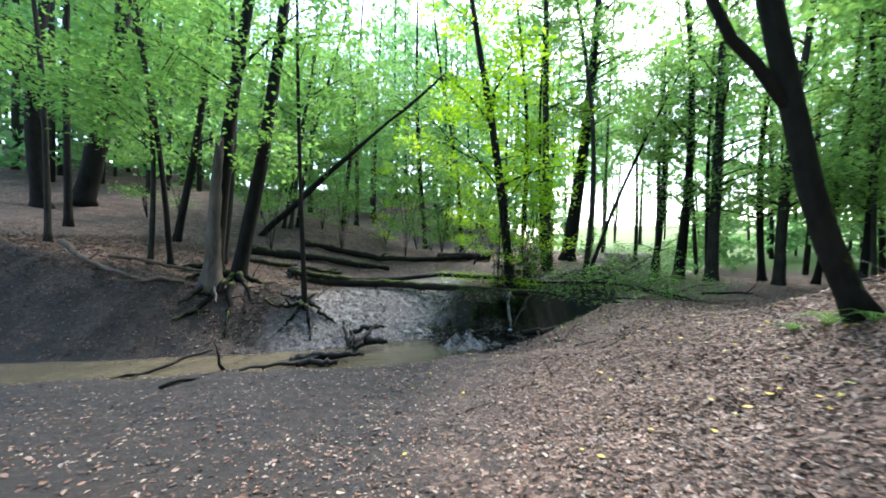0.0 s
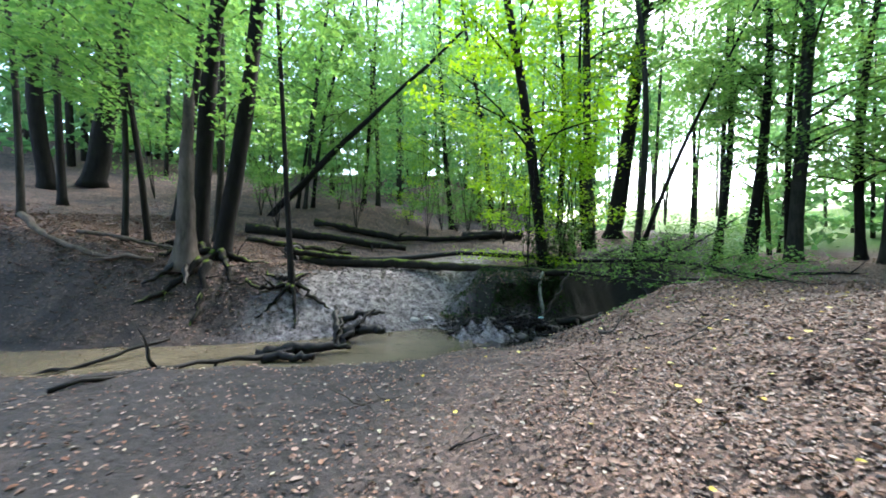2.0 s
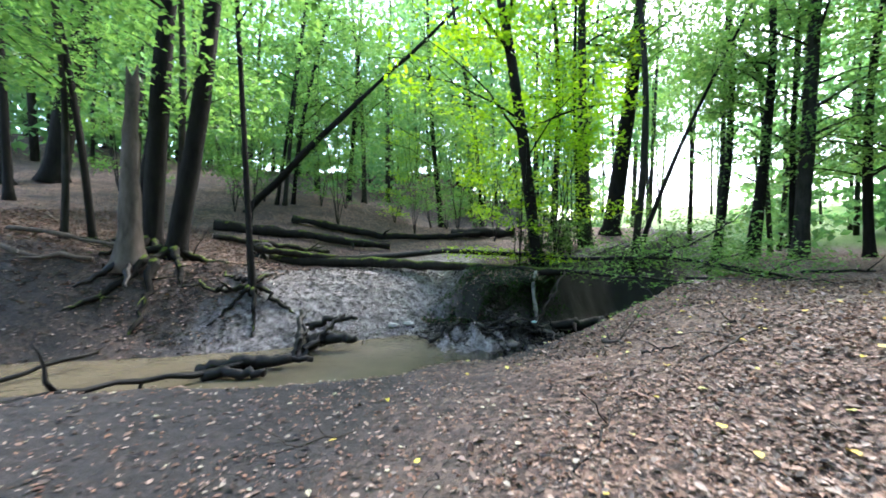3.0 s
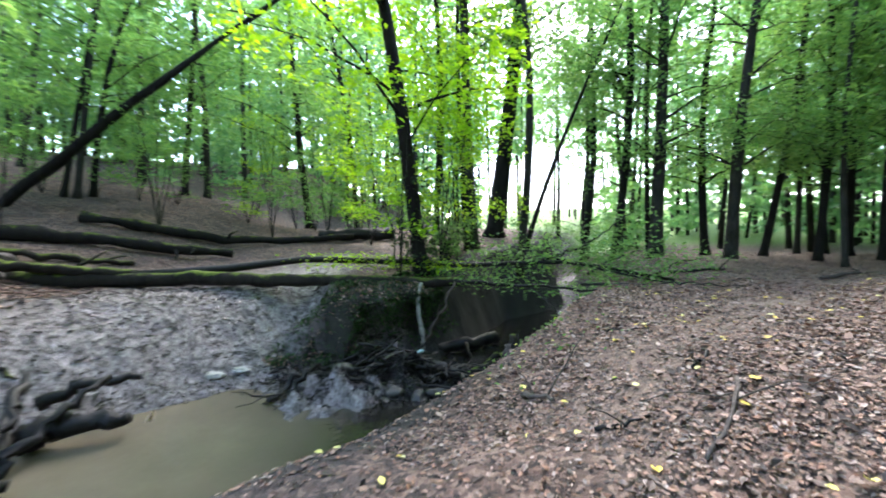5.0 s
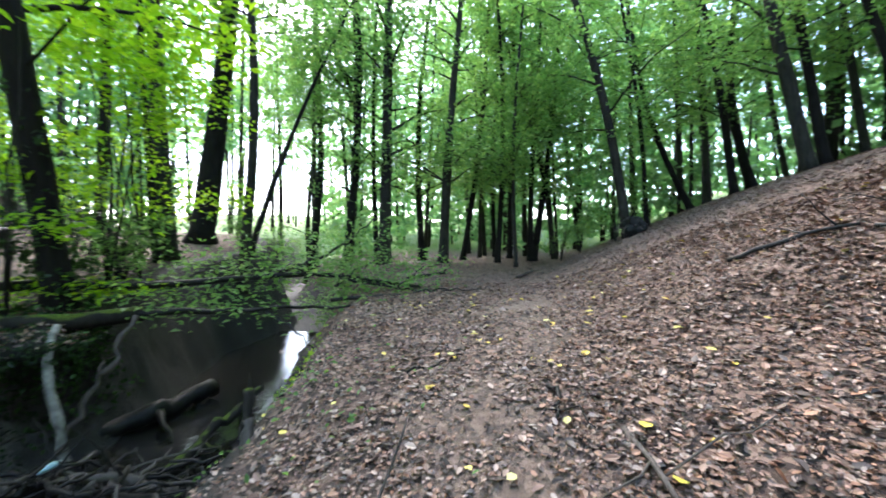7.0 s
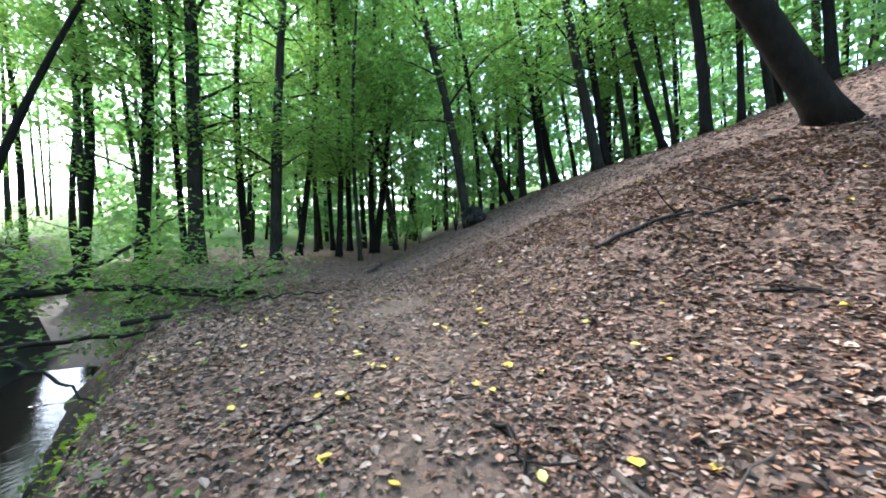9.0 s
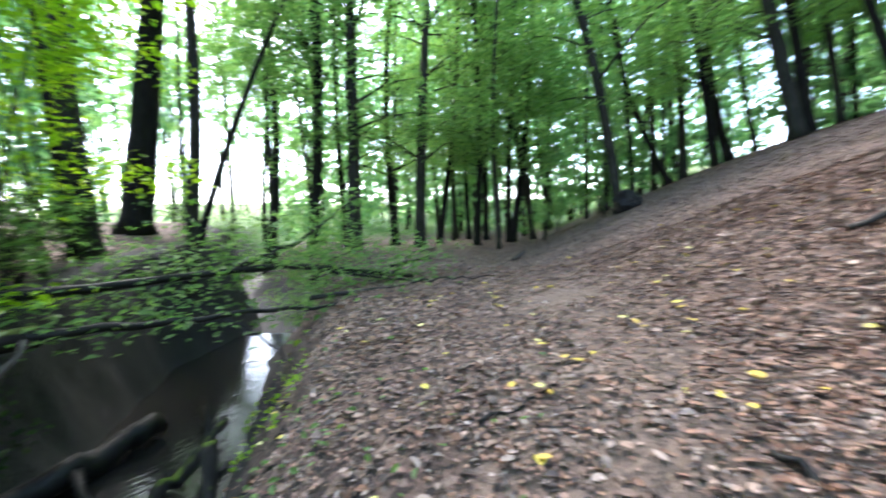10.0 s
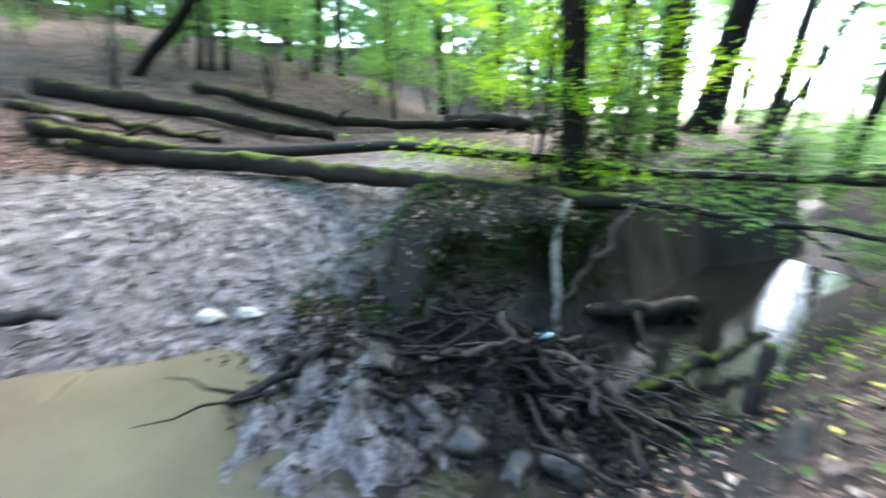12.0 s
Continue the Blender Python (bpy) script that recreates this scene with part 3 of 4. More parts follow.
def limb(name, points, r0, r1, material, label, category="branch", twigs=0, sides=8, seed=0, group="", n=14, wobble=0.03):
    """One dead branch or log, with a few side twigs as parts of it."""
    ob = new(name)
    p = bent(points, n, wobble, seed)
    ob.location = p[0]
    v, f = tube(p, np.linspace(r0, r1, n) * (1 + 0.12 * np.random.default_rng(seed).normal(size=n)), sides, 0.14, seed)
    part("stem", mesh_of(name, v - p[0], f, material, True), ob)
    g = np.random.default_rng(seed + 5)
    for k in range(twigs):
        a = p[g.integers(2, n - 1)]
        d = g.normal(size=3) * (1, 1, 0.5) + (0, 0, 0.25)
        d /= np.linalg.norm(d)
        ln = g.uniform(0.25, 0.8) * (1 + 3 * r0)
        q = bent([a, a + d * ln * 0.5 + (0, 0, 0.03), a + d * ln], 5, 0.02, seed + k)
        v, f = tube(q, np.linspace(max(r1 * 0.7, 0.008), 0.004, 5), 5, 0.1, seed + k)
        part("twig", mesh_of("twig", v - p[0], f, material, True), ob)
    return tagged(ob, label, category, group)


def leafy(name, parent_at, points, n, spread, size, material, seed, flat=0.6):
    """Leaves scattered round a path of twigs."""
    g = np.random.default_rng(seed)
    p = bent(points, 30)
    q = p[g.integers(0, 30, n)] + g.normal(size=(n, 3)) * spread
    v, f = leaves(q, size, flat, seed)
    return mesh_of(name, v - np.asarray(parent_at), f, material)


def fallen_tree():
    """The mossy trunk across the stream with its green crown lying on the east bank."""
    ob = new("fallen_tree")
    o = np.array((-6.2, 14.7, 0.6))
    ob.location = o
    n = 26
    main = bent([(-6.2, 14.7, 0.66), (-3.2, 15.1, 0.60), (0.2, 15.4, 0.50), (2.9, 15.7, 0.42)], n, 0.02, 3)
    v, f = tube(main, np.linspace(0.17, 0.11, n), 12, 0.12, 3)
    part("trunk", mesh_of("trunk", v - o, f, M_MOSSY, True), ob, "dark mossy fallen trunk")
    runs = [
        ([(-4.1, 15.0, 0.70), (-2.3, 15.4, 0.80), (-0.84, 16.1, 1.03), (0.6, 16.5, 0.93), (3.1, 16.7, 0.70), (5.75, 16.7, 0.92), (7.3, 16.4, 0.60), (8.6, 16.0, 0.36)], 0.085, 0.035),
        ([(5.3, 16.7, 0.85), (6.5, 16.8, 1.25), (7.3, 16.8, 1.75), (7.9, 16.8, 2.15)], 0.04, 0.012),
        ([(5.7, 16.7, 0.9), (6.9, 16.2, 0.62), (7.9, 15.8, 0.36), (8.6, 15.5, 0.3)], 0.035, 0.012),
        ([(2.8, 15.6, 0.45), (4.4, 15.7, 0.30), (5.9, 15.6, 0.2), (7.4, 15.1, 0.28)], 0.045, 0.012),
        ([(6.0, 15.8, 0.3), (7.2, 15.2, 0.33), (8.3, 14.8, 0.33), (8.9, 14.5, 0.32)], 0.035, 0.015),
        ([(6.5, 16.5, 0.5), (7.6, 17.2, 0.9), (8.7, 17.6, 1.1)], 0.03, 0.008),
        ([(3.4, 16.7, 0.7), (4.1, 17.3, 1.0), (5.0, 17.9, 1.3)], 0.03, 0.008),
        ([(7.4, 15.4, 0.35), (8.2, 14.6, 0.42), (8.8, 14.0, 0.42)], 0.02, 0.006),
        ([(4.6, 15.7, 0.3), (5.0, 15.1, -0.1), (5.2, 14.6, -0.5)], 0.025, 0.006),
        ([(7.8, 15.9, 0.4), (8.9, 16.3, 0.8), (9.8, 16.4, 0.9)], 0.02, 0.006),
    ]
    for k, (pts, a, b) in enumerate(runs):
        p = bent(pts, 16, 0.025, 40 + k)
        v, f = tube(p, np.linspace(a * 1.25, b * 1.25, 16), 7, 0.1, 40 + k)
        part("bough", mesh_of("bough", v - o, f, M_WET, True), ob)
    for k, (pts, cnt, sp, mat) in enumerate([
        (runs[1][0], 480, (0.5, 0.4, 0.22), M_LEAF), (runs[2][0], 420, (0.45, 0.4, 0.2), M_LEAF), (runs[3][0], 260, (0.5, 0.35, 0.15), M_LEAF),
        (runs[5][0], 420, (0.5, 0.5, 0.25), M_LEAF), (runs[6][0], 330, (0.5, 0.5, 0.25), M_LEAF), (runs[9][0], 330, (0.5, 0.4, 0.25), M_LEAF),
        ([(-0.6, 16.4, 0.95), (1.2, 16.8, 0.85), (3.0, 16.8, 0.7)], 760, (0.35, 0.45, 0.09), M_BRIGHT),
        ([(1.8, 16.2, 0.6), (4.0, 16.4, 0.6), (5.5, 16.6, 0.75)], 220, (0.4, 0.4, 0.16), M_LEAF),
        ([(4.5, 16.9, 0.8), (6.5, 17.6, 1.1), (8.8, 17.9, 1.2)], 620, (0.7, 0.6, 0.35), M_LEAF)]):
        part("foliage", leafy("foliage", o, pts, int(cnt * 1.25), sp, 0.13, mat, 70 + k, 0.7), ob)
    tagged(ob, "mossy fallen tree across the stream with leafy crown", "fallen tree")


fallen_tree()
limb("log", [(-6.4, 14.3, 0.98), (-5.2, 14.75, 0.86), (-4.0, 15.05, 0.72)], 0.11, 0.09, M_MOSSY, "short mossy log lying beside the fallen trunk", "log", 1, 10, 11)
limb("log", snap([(-9.8, 16.3, 0.15), (-7.3, 17.7, 0.15), (-3.9, 19.2, 0.15)]), 0.22, 0.13, M_BARK, "thick dark log lying on the far slope", "log", 2, 10, 12)
limb("log", snap([(-8.5, 19.3, 0.2), (-4.5, 21.4, 0.2), (-0.6, 22.4, 0.2)]), 0.16, 0.12, M_BARK, "long dark log lying across the wood floor", "log", 2, 10, 13)
limb("log", snap([(-2.0, 22.6, 0.25), (-0.5, 22.8, 0.25), (1.0, 22.9, 0.25)]), 0.24, 0.22, M_WET, "thick dark log end beside the woodland path", "log", 0, 10, 14)
limb("log", snap([(-8.8, 15.2, 0.1), (-7.2, 16.0, 0.15), (-5.6, 17.3, 0.1)]), 0.10, 0.06, M_MOSSY, "thin mossy log on the leafy slope", "log", 2, 8, 15)
limb("leaning_trunk", [(-11.25, 19.6, ground_z(-11.25, 19.6) - 0.1), (-7.99, 20.3, 5.84), (-4.19, 21.2, 9.46), (-2.45, 21.25, 10.79), (-1.5, 21.4, 11.8)], 0.17, 0.06, M_BARK, "bare dead trunk leaning steeply against other trees", "dead tree", 3, 8, 16)
limb("branch", snap([(-11.0, 9.8, 0.35), (-9.8, 9.8, 0.1), (-9.0, 9.9, 0.12), (-7.7, 10.6, 0.08)]), 0.09, 0.05, M_DEAD, "pale dead branch fallen on the leafy slope", "branch", 4, 8, 17)
limb("branch", snap([(-10.3, 10.6, 0.1), (-8.6, 11.2, 0.12), (-7.2, 11.9, 0.1)]), 0.06, 0.03, M_DEAD, "bleached dead branch lying under the trees", "branch", 3, 7, 18)
limb("branch", snap([(-7.2, 6.9, 0.02), (-6.2, 7.7, 0.2), (-5.9, 8.3, 0.35), (-5.6, 9.2, 0.4)]), 0.05, 0.03, M_WET, "dark wet branch sliding down the stream bank", "branch", 1, 7, 19)
limb("branch", [(-4.3, 6.3, ground_z(-4.3, 6.3) + 0.05), (-4.1, 7.3, -0.64), (-3.5, 8.7, -0.78), (-2.5, 9.9, -0.84)], 0.035, 0.06, M_WET, "long crooked dark branch lying into the stream", "branch", 3, 7, 20)
for k, (a, b, r) in enumerate([((-3.5, 9.2, -0.9), (-2.2, 9.9, -0.78), 0.12), ((-3.2, 9.0, -0.92), (-2.3, 9.3, -0.86), 0.09), ((-3.0, 9.6, -0.9), (-1.9, 10.1, -0.85), 0.07)]):
    limb("driftwood", [a, ((a[0] + b[0]) / 2, (a[1] + b[1]) / 2, a[2] + 0.1), b], r, r * 0.7, M_WET, "black waterlogged driftwood lodged in the stream", "driftwood", 0, 8, 30 + k, "stream driftwood")
for k, (a, b, r) in enumerate([((-2.3, 10.3, -0.98), (-3.1, 11.6, -0.3), 0.10), ((-2.35, 10.3, -0.98), (-2.0, 11.5, -0.3), 0.07), ((-2.5, 10.9, -0.8), (-1.6, 11.2, -0.72), 0.15), ((-2.8, 11.4, -0.6), (-1.9, 11.9, -0.45), 0.09), ((-2.4, 10.1, -1.05), (-2.5, 10.9, -0.4), 0.07)]):
    limb("root_snag", [a, ((a[0] + b[0]) / 2, (a[1] + b[1]) / 2, (a[2] + b[2]) / 2 + 0.09), b], r, r * 0.5, M_WET, "black wet root snag on the muddy bank", "driftwood", 0, 8, 36 + k, "stream driftwood")


for k, (a, b, r) in enumerate([((-0.25, 12.0), (0.35, 12.85), 0.055), ((-0.05, 11.95), (0.6, 12.7), 0.045), ((0.2, 13.3), (0.85, 13.15), 0.03), ((0.5, 12.35), (1.3, 12.2), 0.035), ((-0.6, 13.1), (0.1, 12.95), 0.03)]):
    limb("driftwood", snap([(*a, r), ((a[0] + b[0]) / 2, (a[1] + b[1]) / 2 + 0.06, 0.1), (*b, r + 0.02)]), r, r * 0.6, M_WET, "black waterlogged branch lying on the wet shoal", "driftwood", 2, 7, 720 + k, "stream driftwood")


def lump(name, x, y, z, size, material, label, category, seed, squash=0.6):
    bm = bmesh.new()
    bmesh.ops.create_icosphere(bm, subdivisions=3, radius=1.0)
    for v in bm.verts:
        d = 1 + 0.55 * noise.noise(v.co * 1.4 + Vector((seed * 3.1, 0, 0))) + 0.1 * noise.noise(v.co * 4 + Vector((0, seed, 0)))
        v.co = Vector((v.co.x * size[0], v.co.y * size[1], v.co.z * size[2])) * d
    me = bpy.data.meshes.new(name)
    bm.to_mesh(me)
    bm.free()
    for p in me.polygons:
        p.use_smooth = True
    me.materials.append(material)
    ob = new(name, me)
    ob.location = (x, y, z)
    return tagged(ob, label, category)


# the dam of sticks under the bank
limb("standing_stick", [(2.08, 14.42, -1.15), (1.98, 14.52, -0.38), (1.90, 14.75, 0.09), (2.0, 15.1, 0.45)], 0.055, 0.042, M_PALE, "barkless white stick propped against the bank", "stick", 0, 8, 50, n=12, wobble=0.012)
limb("standing_stick", [(2.05, 15.05, -0.9), (2.5, 15.2, -0.15), (2.8, 15.5, 0.42)], 0.04, 0.03, M_DEAD, "grey stick leaning under the fallen trunk", "stick", 1, 7, 51)
limb("mossy_branch", [(4.45, 15.3, -0.98), (3.7, 14.6, -1.1), (3.1, 14.1, -1.22), (2.8, 13.9, -1.3)], 0.06, 0.07, M_BARK, "mossy branch dipping into the stream", "branch", 2, 8, 52)
limb("log", [(3.95, 16.3, -1.1), (3.3, 15.9, -1.14), (2.3, 15.4, -1.12)], 0.15, 0.12, M_WET, "thick black half sunk log in the stream", "log", 1, 10, 53)
limb("root", [(1.5, 13.65, -0.50), (1.56, 13.5, -0.78), (2.15, 13.65, -0.86), (2.6, 13.4, -1.02), (2.9, 13.25, -1.15)], 0.035, 0.05, M_DEAD, "bare grey root arching over the stick dam", "root", 2, 7, 54)
limb("root", [(0.9, 13.05, -0.80), (1.25, 13.15, -0.76), (1.55, 13.1, -0.86)], 0.03, 0.02, M_DEAD, "bare grey root end in the stick dam", "root", 1, 7, 55)
g = np.random.default_rng(91)
for k in range(64):
    cx, cy = g.normal(1.85, 0.72), g.normal(13.5, 0.48)
    az, ln = g.normal(0.3, 1.1), g.uniform(0.3, 1.3)
    zz = max(ground_z(cx, cy), float(water_level(np.array([cx]))[0])) + g.uniform(0.02, 0.18)
    d = np.array((np.cos(az), np.sin(az), g.normal(0, 0.14))) * ln / 2
    c = np.array((cx, cy, zz))
    r = g.uniform(0.008, 0.036)
    limb("dam_stick", [c - d, c + (0, 0, g.uniform(0, 0.1)), c + d], r, r * 0.6, (M_WET, M_WET, M_WET, M_WET, M_DEAD)[k % 5], "wet dark stick tangled in the stream dam", "stick", 1, 6, 100 + k, "stick dam", 8, 0.02)
for k, (x, y, sx, sy, sz, m, lab) in enumerate([(-1.42, 12.9, 0.15, 0.10, 0.06, M_CHALK, "pale stone bedded in the mud"), (-1.12, 13.1, 0.16, 0.09, 0.05, M_CHALK, "pale stone bedded in the mud"), (1.5, 12.3, 0.17, 0.14, 0.13, M_ROCK, "dark wet stone at the water edge"), (1.9, 12.25, 0.14, 0.16, 0.15, M_ROCK, "dark wet stone at the water edge"), (2.2, 12.4, 0.2, 0.13, 0.1, M_ROCK, "dark wet stone at the water edge"), (0.7, 12.5, 0.16, 0.12, 0.09, M_ROCK, "dark wet stone in the stream bed")]):
    z = max(ground_z(x, y), float(water_level(np.array([x]))[0]))
    lump("stone", x, y, z + sz * 0.3, (sx, sy, sz), m, lab, "stone", 3 + k)
limb("stump", [(3.62, 13.45, -0.95), (3.70, 13.6, -0.62), (3.74, 13.7, -0.42)], 0.07, 0.055, M_MOSSY, "small mossy broken stump on the bank", "stump", 0, 8, 60, n=8, wobble=0.01)
limb("stump", [(3.25, 12.2, ground_z(3.25, 12.2) - 0.05), (3.3, 12.3, ground_z(3.25, 12.2) + 0.16)], 0.06, 0.05, M_DEAD, "short rotten stump among the dry leaves", "stump", 0, 8, 61, n=6, wobble=0.005)


def bottle():
    """A washed-up drink bottle lying in the dam."""
    ob = new("bottle")
    ob.matrix_world = pose(1.86, 13.62, -0.70, 0, 84, 25)
    m = plain("faded_blue_plastic", (0.35, 0.58, 0.62), (0.55, 0.75, 0.78), 6, 0.3, 0.05)
    z = np.array([0, 0.005, 0.02, 0.13, 0.155, 0.175])
    v, f = tube(np.stack([0 * z, 0 * z, z], 1), np.array([0.02, 0.03, 0.033, 0.033, 0.022, 0.013]), 12, 0.0, 1)
    part("body", mesh_of("body", v, f, m, True), ob)
    z = np.array([0.175, 0.177, 0.19, 0.195])
    v, f = tube(np.stack([0 * z, 0 * z, z], 1), np.array([0.014, 0.016, 0.016, 0.012]), 10, 0.0, 1)
    part("cap", mesh_of("cap", v, f, M_CHALK, True), ob)
    tagged(ob, "pale blue plastic bottle washed into the dam", "bottle")


bottle()


def snag():
    """The broken grey trunk beside the two leaning trees."""
    x, y = -7.05, 10.9
    z = ground_z(x, y) - 0.1
    ob = new("snag")
    ob.location = (x, y, z)
    p = bent([(0, 0, 0), (0.05, 0.02, 1.5), (0.02, 0.05, 3.0), (0.1, 0.06, 4.4)], 16, 0.01, 4)
    r = np.linspace(0.24, 0.12, 16) * (1 + 0.9 * np.exp(-np.linspace(0, 4.4, 16) / 0.35))
    v, f = tube(p, r, 12, 0.16, 4)
    v[15 * 12:16 * 12, 2] += np.random.default_rng(2).uniform(-0.1, 0.5, 12)
    part("trunk", mesh_of("trunk", v, f, M_DEAD, True), ob)
    for k in range(6):
        a = k * 1.05 + 0.3
        q = bent([(0.1 * np.cos(a), 0.1 * np.sin(a), 0.25), (0.5 * np.cos(a), 0.5 * np.sin(a), 0.02), (1.0 * np.cos(a), 1.0 * np.sin(a), -0.25)], 8, 0.02, k)
        v, f = tube(q, np.linspace(0.1, 0.03, 8), 7, 0.12, k)
        part("root", mesh_of("root", v, f, M_WET, True), ob)
    tagged(ob, "broken grey dead trunk with bare roots on the bank", "dead tree")


snag()


def root_plate(x, y, z, seed):
    """The upturned end of a fallen trunk: a clod with torn roots."""
    ob = new("root_plate")
    ob.location = (x, y, z)
    bm = bmesh.new()
    bmesh.ops.create_icosphere(bm, subdivisions=3, radius=0.42)
    for v in bm.verts:
        v.co.x *= 0.55
        v.co *= 1 + 0.5 * noise.noise(v.co * 4 + Vector((seed, 0, 0)))
    me = bpy.data.meshes.new("clod")
    bm.to_mesh(me)
    bm.free()
    me.materials.append(M_WET)
    part("clod", me, ob)
    h = np.random.default_rng(seed)
    for k in range(14):
        d = h.normal(size=3) * (0.6, 1, 1)
        d /= np.linalg.norm(d)
        q = bent([d * 0.25, d * 0.5, d * h.uniform(0.55, 0.8) + h.normal(size=3) * 0.1], 6, 0.02, k)
        v, f = tube(q, np.linspace(0.03, 0.008, 6), 5, 0.1, k)
        part("root", mesh_of("root", v, f, M_DEAD, True), ob)
    tagged(ob, "upturned root plate of dark earth and torn roots", "root plate")


for k, (x, y, a) in enumerate([(-8.04, 12.3, -2.4), (-8.04, 12.3, -1.3), (-8.04, 12.3, -0.5), (-6.99, 11.97, -2.2), (-6.99, 11.97, -1.4), (-6.99, 11.97, -0.6), (-6.99, 11.97, 0.3), (-6.6, 11.2, -1.9), (-6.6, 11.2, -1.0)]):
    c, d = np.cos(a), np.sin(a)
    limb("root", snap([(x + 0.2 * c, y + 0.2 * d, 0.28), (x + 0.6 * c, y + 0.6 * d, 0.08), (x + 1.1 * c, y + 1.1 * d, 0.05), (x + 1.6 * c + 0.2 * d, y + 1.6 * d, -0.04)]), 0.11, 0.03, M_BARK, "dark bare root gripping the stream bank", "root", 2, 7, 640 + k, "roots")
root_plate(-6.4, 14.6, 0.75, 3)
root_plate(17.3, 14.0, ground_z(17.3, 14.0) + 0.3, 8)
limb("root", snap([(-5.5, 11.3, 0.1), (-5.0, 11.2, 0.1), (-4.5, 11.5, 0.12)]), 0.04, 0.06, M_BARK, "mossy surface root on the muddy bank", "root", 2, 7, 62)
for k, a in enumerate((0.2, 1.7, 3.0, 4.3, 5.4)):
    limb("root", snap([(-4.35 + 0.1 * np.cos(a), 11.6 + 0.1 * np.sin(a), 0.22), (-4.35 + 0.5 * np.cos(a), 11.6 + 0.5 * np.sin(a), 0.06), (-4.35 + 1.0 * np.cos(a), 11.6 + 1.0 * np.sin(a), -0.04)]), 0.06, 0.02, M_BARK, "mossy root spreading from a thin trunk", "root", 0, 7, 63 + k, "roots")

def overhang():
    """The turf lip over the undercut bank, with roots and leaves hanging from it."""
    n, m = 90, 9
    d = np.r_[0, np.cumsum(np.linalg.norm(np.diff(STREAM[5:9], axis=0), axis=1))]
    t = np.linspace(0.75, 0.98, n) * 0 + np.linspace(1.9, 7.2, n)
    c = np.stack([np.interp(t, d, STREAM[5:9, k]) for k in range(2)], 1)
    for _ in range(12):
        c[1:-1] = 0.25 * c[:-2] + 0.5 * c[1:-1] + 0.25 * c[2:]
    tan = np.gradient(c, axis=0)
    tan /= np.linalg.norm(tan, axis=1)[:, None]
    left = np.stack([-tan[:, 1], tan[:, 0]], 1)
    fade = np.sin(np.linspace(0.05, 1, n) * np.pi) ** 0.4
    top, low = [], []
    for u in np.linspace(0, 1, m):
        off = 2.0 - (1.02 + 0.14 * np.sin(t * 5.1) + 0.09 * np.sin(t * 11.7)) * u * fade
        p = c + left * off[:, None]
        crest = c + left * 1.75
        z = np.minimum(land(crest[:, 0], crest[:, 1]), 0.5)
        z = np.where(u < 0.3, land(p[:, 0], p[:, 1]) + 0.02, z + 0.02 - 0.22 * ((u - 0.3) / 0.7) ** 2) + 0.03 * np.sin(t * 9 + 6 * u)
        top.append(np.c_[p, z])
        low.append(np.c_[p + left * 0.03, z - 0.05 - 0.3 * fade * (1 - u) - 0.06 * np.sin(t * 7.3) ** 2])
    v = np.concatenate(top + low[::-1])
    i = np.arange(2 * m * n).reshape(2 * m, n)
    f = np.stack([i[:-1, :-1], i[1:, :-1], i[1:, 1:], i[:-1, 1:]], -1).reshape(-1, 4)
    v = v + np.random.default_rng(31).normal(size=v.shape) * (0.012, 0.012, 0.022)
    ob = new("turf_overhang")
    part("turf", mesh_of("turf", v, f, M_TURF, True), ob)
    h = np.random.default_rng(12)
    edge = top[-1]
    q = edge[h.integers(6, n - 6, 2600)] + h.normal(size=(2600, 3)) * (0.07, 0.07, 0.05)
    q[:, 2] -= h.uniform(0, 1, 2600) ** 2 * 0.55
    vv, ff = leaves(q, 0.075, 0.2, 5, 0.5)
    part("ivy", mesh_of("ivy", vv, ff, M_IVY), ob, "dark hanging ivy leaves")
    lawn = np.concatenate(top)
    for name, count, mat, lab in (("leaf_cover", 2600, M_LITTER, "dry brown leaves on the turf"), ("ivy_cover", 3200, M_IVY, "dark ivy over the turf")):
        q = lawn[h.integers(0, len(lawn), count)] + h.normal(size=(count, 3)) * (0.06, 0.06, 0.012) + (0, 0, 0.025)
        part(name, mesh_of(name, *leaves(q, 0.065, 0.6, 9, 0.6), mat), ob, lab)
    for k in range(26):
        a = edge[h.integers(5, n - 5)] - (0, 0, 0.05)
        vv, ff = tube(bent([a, a + h.normal(size=3) * 0.05 - (0, 0, 0.2), a + h.normal(size=3) * 0.1 - (0, 0, h.uniform(0.3, 0.7))], 6, 0.01, k), np.linspace(0.012, 0.004, 6), 5, 0.1, k)
        part("hanging_root", mesh_of("hanging_root", vv, ff, M_WET, True), ob)
    tagged(ob, "dark turf lip hanging over the undercut stream bank", "bank")


overhang()

